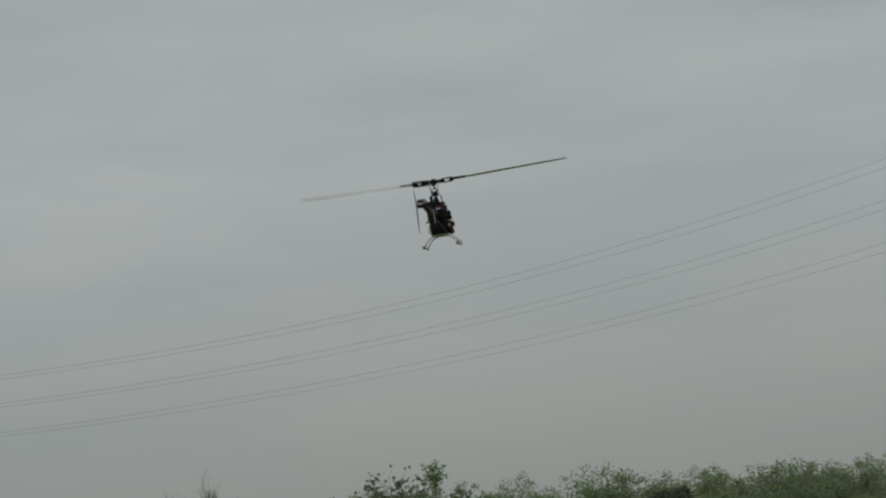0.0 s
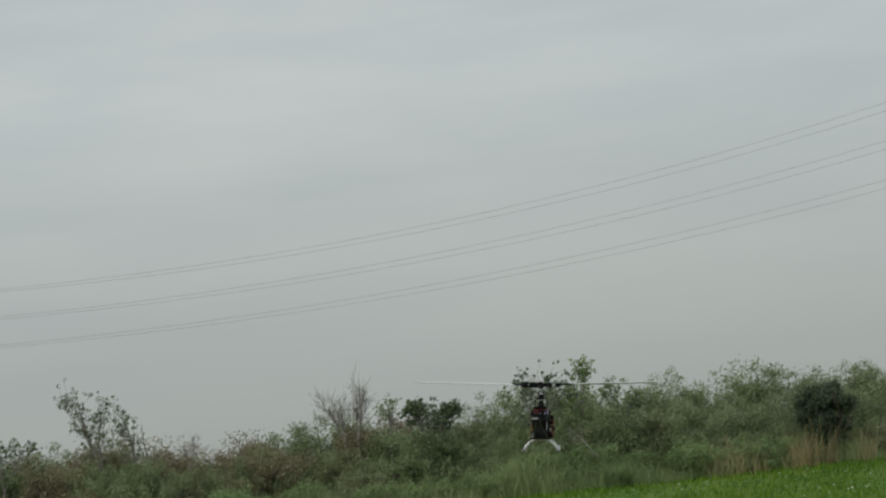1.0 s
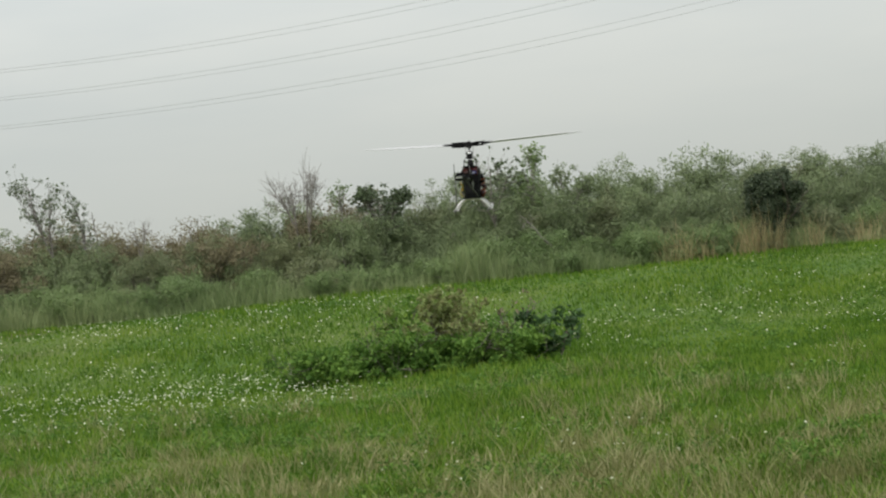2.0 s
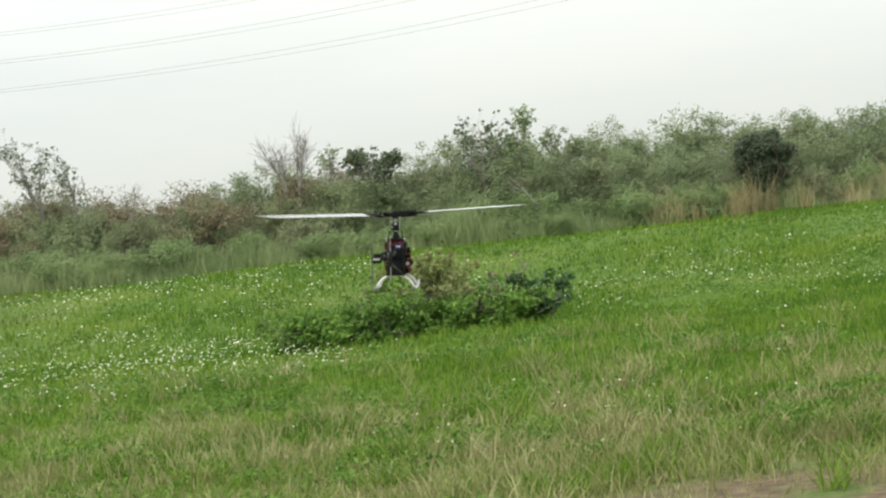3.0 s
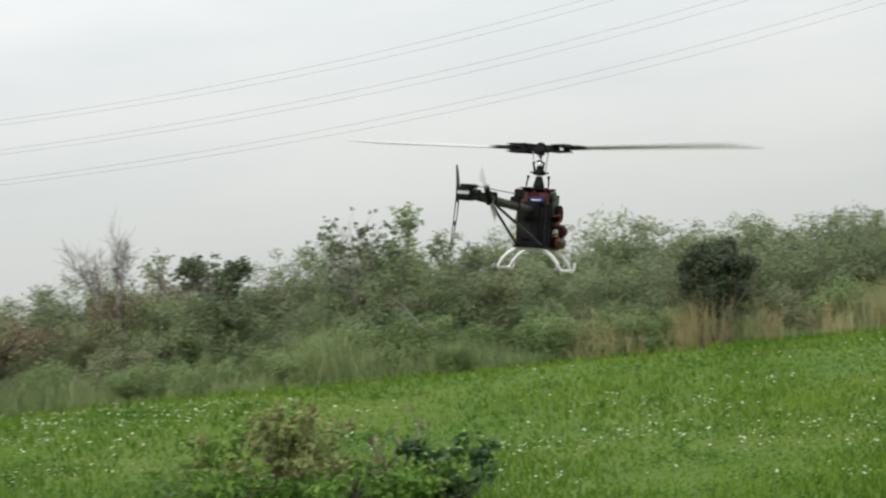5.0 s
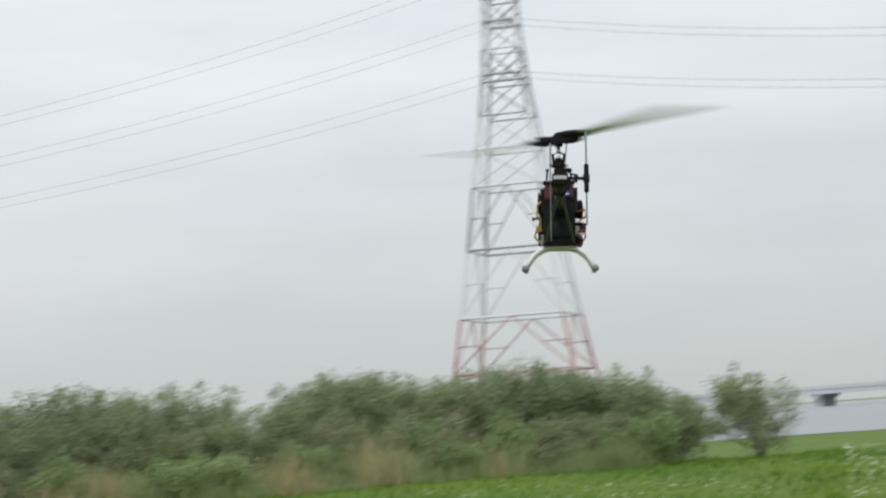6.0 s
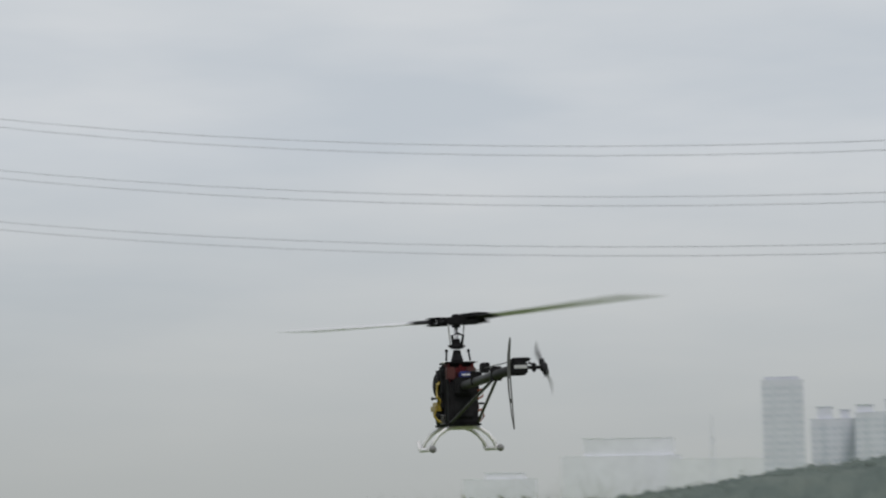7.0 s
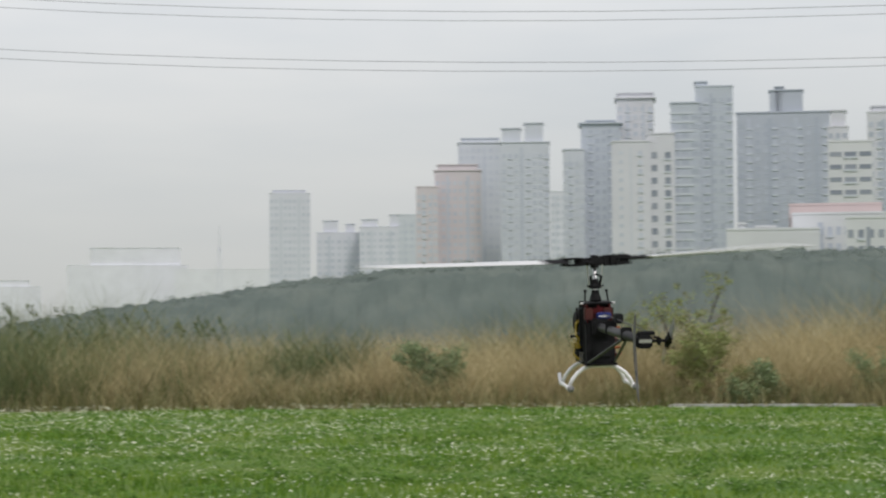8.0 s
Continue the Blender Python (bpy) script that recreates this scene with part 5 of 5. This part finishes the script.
        part("hose", bm, ORANGE, top, "orange silicone hose")
    bm = bmesh.new()
    tube(bm, [(0.05, -0.045, 0.145), (0.098, -0.045, 0.143)], 0.0035, 6)
    part("needle_valve", bm, BLACK, top)
    bm = bmesh.new()
    box(bm, 0.046, 0.066, -0.03, -0.005, 0.118, 0.14, 0.004)
    part("carburettor", bm, WHITE_PLASTIC, top, "pale carburettor body")
    # tank side
    bm = bmesh.new()
    box(bm, -0.086, -0.05, -0.06, 0.03, 0.112, 0.15, 0.011)
    part("fuel_tank", bm, YELLOW, top, "yellow translucent fuel tank", smooth=False)
    for pts, r in [([(-0.06, -0.06, 0.15), (-0.082, -0.064, 0.165), (-0.078, -0.06, 0.2), (-0.058, -0.055, 0.21)], 0.006),
                   ([(-0.085, -0.05, 0.125), (-0.094, -0.055, 0.108), (-0.075, -0.06, 0.092), (-0.055, -0.06, 0.09)], 0.0045)]:
        bm = bmesh.new()
        tube(bm, pts, r, 7)
        part("fuel_line", bm, YELLOW, top, "yellow fuel line")
    bm = bmesh.new()
    lathe(bm, [(0.008, 0), (0.03, 0.004), (0.032, 0.026), (0.02, 0.032), (0.008, 0.034)], 18, pose(-0.044, -0.01, 0.2, 0, -90, 0))
    part("pull_starter", bm, BLACK, top)
    bm = bmesh.new()
    lathe(bm, [(0.02, 0), (0.024, 0.004), (0.024, 0.03), (0.014, 0.034)], 14, pose(-0.044, -0.035, 0.105, 0, -90, 0))
    box(bm, -0.062, -0.046, -0.07, -0.045, 0.13, 0.19, 0.003)
    part("clutch_housing", bm, BLACK, top)
    bm = bmesh.new()
    tube(bm, [(-0.05, -0.05, 0.162), (-0.1, -0.052, 0.16)], 0.0035, 6)
    ball(bm, (-0.1, -0.052, 0.16), 0.006, seg=8)
    part("starter_shaft", bm, BLACK, top)
    bm = bmesh.new()
    for k in range(5):
        box(bm, -0.066, -0.047, -0.074, -0.04, 0.084 + k * 0.006, 0.087 + k * 0.006)
    part("cooling_fins", bm, SILVER, top, "silver cooling fins")

    # the engine's side units sit forward and close to the frames
    for o in top.children:
        if o.name.split(".")[0] in ("cylinder_head", "muffler", "fan_housing", "hose", "needle_valve", "carburettor", "fuel_tank", "fuel_line",
                                    "pull_starter", "clutch_housing", "starter_shaft", "cooling_fins"):
            for v in o.data.vertices:
                v.co.y = 0.075 + v.co.y * 1.25
                if abs(v.co.x) > 0.038:
                    v.co.x = math.copysign(0.038 + (abs(v.co.x) - 0.038) * (0.72 if v.co.x > 0 else 0.62), v.co.x)
    # landing gear: two white bows, two skid tubes with rubber ends
    for y in (-0.07, 0.09):
        bm = bmesh.new()
        pts = [(-0.098, y, 0.014), (-0.088, y, 0.034), (-0.072, y, 0.053), (-0.052, y, 0.067), (-0.03, y, 0.074), (0.03, y, 0.074),
               (0.052, y, 0.067), (0.072, y, 0.053), (0.088, y, 0.034), (0.098, y, 0.014)]
        tube(bm, pts, 0.0062, 8)
        part("landing_bow", bm, WHITE_PLASTIC, top, "white curved landing strut", smooth=True)
    for s in (-1, 1):
        bm = bmesh.new()
        tube(bm, [(s * 0.1, -0.115, 0.009), (s * 0.1, 0.115, 0.009), (s * 0.1, 0.135, 0.016), (s * 0.1, 0.146, 0.036)], 0.0056, 8)
        skid = part("skid", bm, WHITE_PLASTIC, top, "white skid tube with upturned front", smooth=True)
        bm = bmesh.new()
        ball(bm, (s * 0.1, -0.117, 0.010), 0.0108)
        part("rubber_end", bm, END_GREY, skid, "round grey rubber end")
        bm = bmesh.new()
        for y in (-0.07, 0.09):
            box(bm, s * 0.1 - 0.008, s * 0.1 + 0.008, y - 0.01, y + 0.01, 0.003, 0.017, 0.003)
        part("clamp", bm, WHITE_PLASTIC, skid)

    # tail
    TZ, TY = 0.208, -0.905
    bm = bmesh.new()
    tube(bm, [(0, -0.06, 0.192), (0, TY + 0.03, TZ)], 0.0132, 16)
    part("tail_boom", bm, CARBON, top, "dark carbon tail boom", smooth=True)
    bm = bmesh.new()
    box(bm, -0.026, 0.026, -0.11, -0.05, 0.166, 0.218, 0.006)
    part("boom_clamp", bm, BLACK, top)
    for s in (-1, 1):
        bm = bmesh.new()
        tube(bm, [(s * 0.04, -0.09, 0.085), (s * 0.006, -0.56, 0.188)], 0.0042, 8)
        part("boom_strut", bm, CARBON, top)
    bm = bmesh.new()
    tube(bm, [(0.012, -0.05, 0.232), (0.014, TY + 0.05, TZ + 0.024)], 0.0015, 6)
    part("tail_pushrod", bm, CARBON, top)
    for y in (-0.3, -0.6):
        bm = bmesh.new()
        box(bm, -0.016, 0.016, y - 0.006, y + 0.006, TZ - 0.021, TZ + 0.018, 0.003)
        part("strut_clamp", bm, BLACK, top)
    bm = bmesh.new()
    box(bm, 0.008, 0.03, -0.36, -0.31, TZ + 0.012, TZ + 0.04, 0.003)
    part("rod_guide", bm, BLACK, top)
    bm = bmesh.new()
    box(bm, -0.02, 0.02, TY - 0.022, TY + 0.045, TZ - 0.019, TZ + 0.017, 0.005)
    box(bm, -0.016, 0.03, TY - 0.01, TY + 0.03, TZ + 0.016, TZ + 0.026, 0.003)
    part("tail_gearbox", bm, BLACK, top)
    bm = bmesh.new()
    box(bm, -0.017, 0.017, TY - 0.026, TY - 0.021, TZ - 0.003, TZ + 0.006, 0.001)
    part("gearbox_cap", bm, SILVER, top, "bright silver gearbox cap")
    bm = bmesh.new()
    tube(bm, [(0.018, TY, TZ), (0.066, TY, TZ)], 0.0045, 8)
    tube(bm, [(0.026, TY, TZ + 0.012), (0.046, TY, TZ + 0.006)], 0.003, 6)
    box(bm, 0.036, 0.044, TY - 0.012, TY + 0.012, TZ - 0.012, TZ + 0.012, 0.003)
    part("tail_shaft", bm, BLACK, top)
    # tall swept fin on the other side of the gearbox: a curved top and a long slotted lower blade
    fin = new("tail_fin")
    fin.parent = top
    fin["label"] = "tall thin swept tail fin, slotted below"

    def plate(name, outline, x0, x1, mat):
        bm = bmesh.new()
        sides = [[bm.verts.new((x, TY + 0.01 + y, TZ + z)) for z, y in outline] for x in (x0, x1)]
        bm.faces.new(sides[0])
        bm.faces.new(sides[1][::-1])
        for k in range(len(outline)):
            j = (k + 1) % len(outline)
            bm.faces.new((sides[0][k], sides[0][j], sides[1][j], sides[1][k]))
        part(name, bm, mat, fin)

    plate("fin_top", [(0.078, -0.028), (0.06, -0.008), (0.03, 0.010), (0.0, 0.016), (-0.02, 0.014), (-0.02, -0.016), (0.0, -0.017), (0.035, -0.021), (0.074, -0.034)], -0.0258, -0.0232, FIN_GREY)
    for edge in ([(-0.016, 0.015), (-0.06, 0.008), (-0.12, -0.018), (-0.158, -0.045)], [(-0.016, -0.015), (-0.05, -0.021), (-0.11, -0.036), (-0.158, -0.048)]):
        bm = bmesh.new()
        tube(bm, [(-0.0245, TY + 0.01 + y, TZ + z) for z, y in edge], [0.0022, 0.002, 0.0018, 0.0015], 6)
        part("fin_edge", bm, FIN_GREY, fin)
    for z, y0, y1 in ((-0.02, -0.016, 0.015), (-0.085, -0.028, -0.003)):
        plate("fin_bridge", [(z + 0.006, y0), (z + 0.006, y1), (z - 0.006, y1), (z - 0.006, y0)], -0.0255, -0.0235, FIN_GREY)

    rotor = new("main_rotor")
    rotor.parent = top
    rotor["label"] = "two-bladed rotor with black head and white blades"
    bm = bmesh.new()
    box(bm, -0.03, 0.03, -0.014, 0.014, -0.012, 0.012, 0.004)
    lathe(bm, [(0.013, -0.02), (0.013, 0.016), (0.006, 0.02)], 12)
    part("hub", bm, BLACK, rotor)
    for s in (0, 180):
        bm = bmesh.new()
        m = pose(0, 0, 0, 0, -1.2, s)
        box(bm, 0.03, 0.062, -0.013, 0.013, -0.011, 0.011, 0.004, m)
        box(bm, 0.05, 0.066, -0.02, 0.02, -0.012, 0.012, 0.004, m)
        box(bm, 0.1, 0.122, -0.012, 0.012, -0.010, 0.010, 0.004, m)
        for q in (-1, 1):
            box(bm, 0.056, 0.118, -0.019, 0.019, q * 0.010 - 0.003, q * 0.010 + 0.003, 0.0025, m)
        tube(bm, [m @ Vector((0.04, 0.012, 0)), m @ Vector((0.035, 0.034, -0.006))], 0.004, 6)
        part("blade_grip", bm, BLACK, rotor, "black blade grip")
        bm = bmesh.new()
        lathe(bm, [(0.005, -0.014), (0.005, 0.014)], 8, m @ pose(0.112, 0, 0))
        part("blade_bolt", bm, SILVER, rotor)
        bm = bmesh.new()
        blade_mesh(bm, 0.1, 0.80, 0.055, 0.0135, -8.0)
        for v in bm.verts:
            v.co = m @ v.co
        part("rotor_blade", bm, BLADE, rotor, "long white fibreglass rotor blade")
        bm = bmesh.new()
        blade_mesh(bm, 0.098, 0.2, 0.0565, 0.0155, -8.0)
        for v in bm.verts:
            v.co = m @ v.co
        part("blade_root", bm, BLACK, rotor, "black blade root")
    rotor.location = (0, 0, 0.39)

    tail = new("tail_rotor")
    tail.parent = top
    tail["label"] = "two-bladed dark tail rotor"
    bm = bmesh.new()
    lathe(bm, [(0.01, -0.008), (0.012, 0), (0.01, 0.008)], 10, pose(0, 0, 0, 0, 90, 0))
    for q in (-1, 1):
        box(bm, -0.006, 0.006, -0.009, 0.009, q * 0.02 - 0.016, q * 0.02 + 0.016, 0.002)
    part("tail_hub", bm, BLACK, tail)
    for q in (0, 180):
        bm = bmesh.new()
        blade_mesh(bm, 0.03, 0.118, 0.02, 0.0035, 5)
        m = pose(0, 0, 0, q, 0, 0) @ pose(0, 0, 0, 0, -90, 0) @ pose(0, 0, 0, 9, 0, 0)
        for v in bm.verts:
            v.co = m @ v.co
        part("tail_blade", bm, TAIL_GREY, tail)
    tail.location = (0.066, TY, TZ)
    tagged(top, "black and red model helicopter with white skids, hovering", "helicopter")
    return top, rotor, tail


def motions():
    top, rotor, tail = heli
    walk(top, [(r[0], pose(*r[1:])) for r in HELI_ROWS])
    # the rotor turns clockwise; its angle passes through the knots, half turns apart
    knots = [(ROTOR_KNOTS[0][0], float(ROTOR_KNOTS[0][1]))]
    for t, a in ROTOR_KNOTS[1:]:
        t0, a0 = knots[-1]
        most = a0 - 2640.0 * (t - t0)
        knots.append((t, a + 180.0 * math.ceil((most - a) / 180.0)))
    rows, tail_rows = [], []
    for k in range(241):
        t = k / 30
        a = float(np.interp(t, [q[0] for q in knots], [q[1] for q in knots]))
        rows.append((t, pose(0, 0, 0.39, 0, 0, a)))
        tail_rows.append((t, pose(0.066, -0.905, 0.208, -86.0 * k, 0, 0)))
    walk(rotor, rows)
    walk(tail, tail_rows)



build_ground()
build_meadow()
build_tussocks()
build_weeds()
build_flowers()
build_treeline()
build_reed_beds()
build_bush()
build_line()
build_dike()
build_river()
build_viaduct()
build_city()
heli = build_helicopter()
motions()
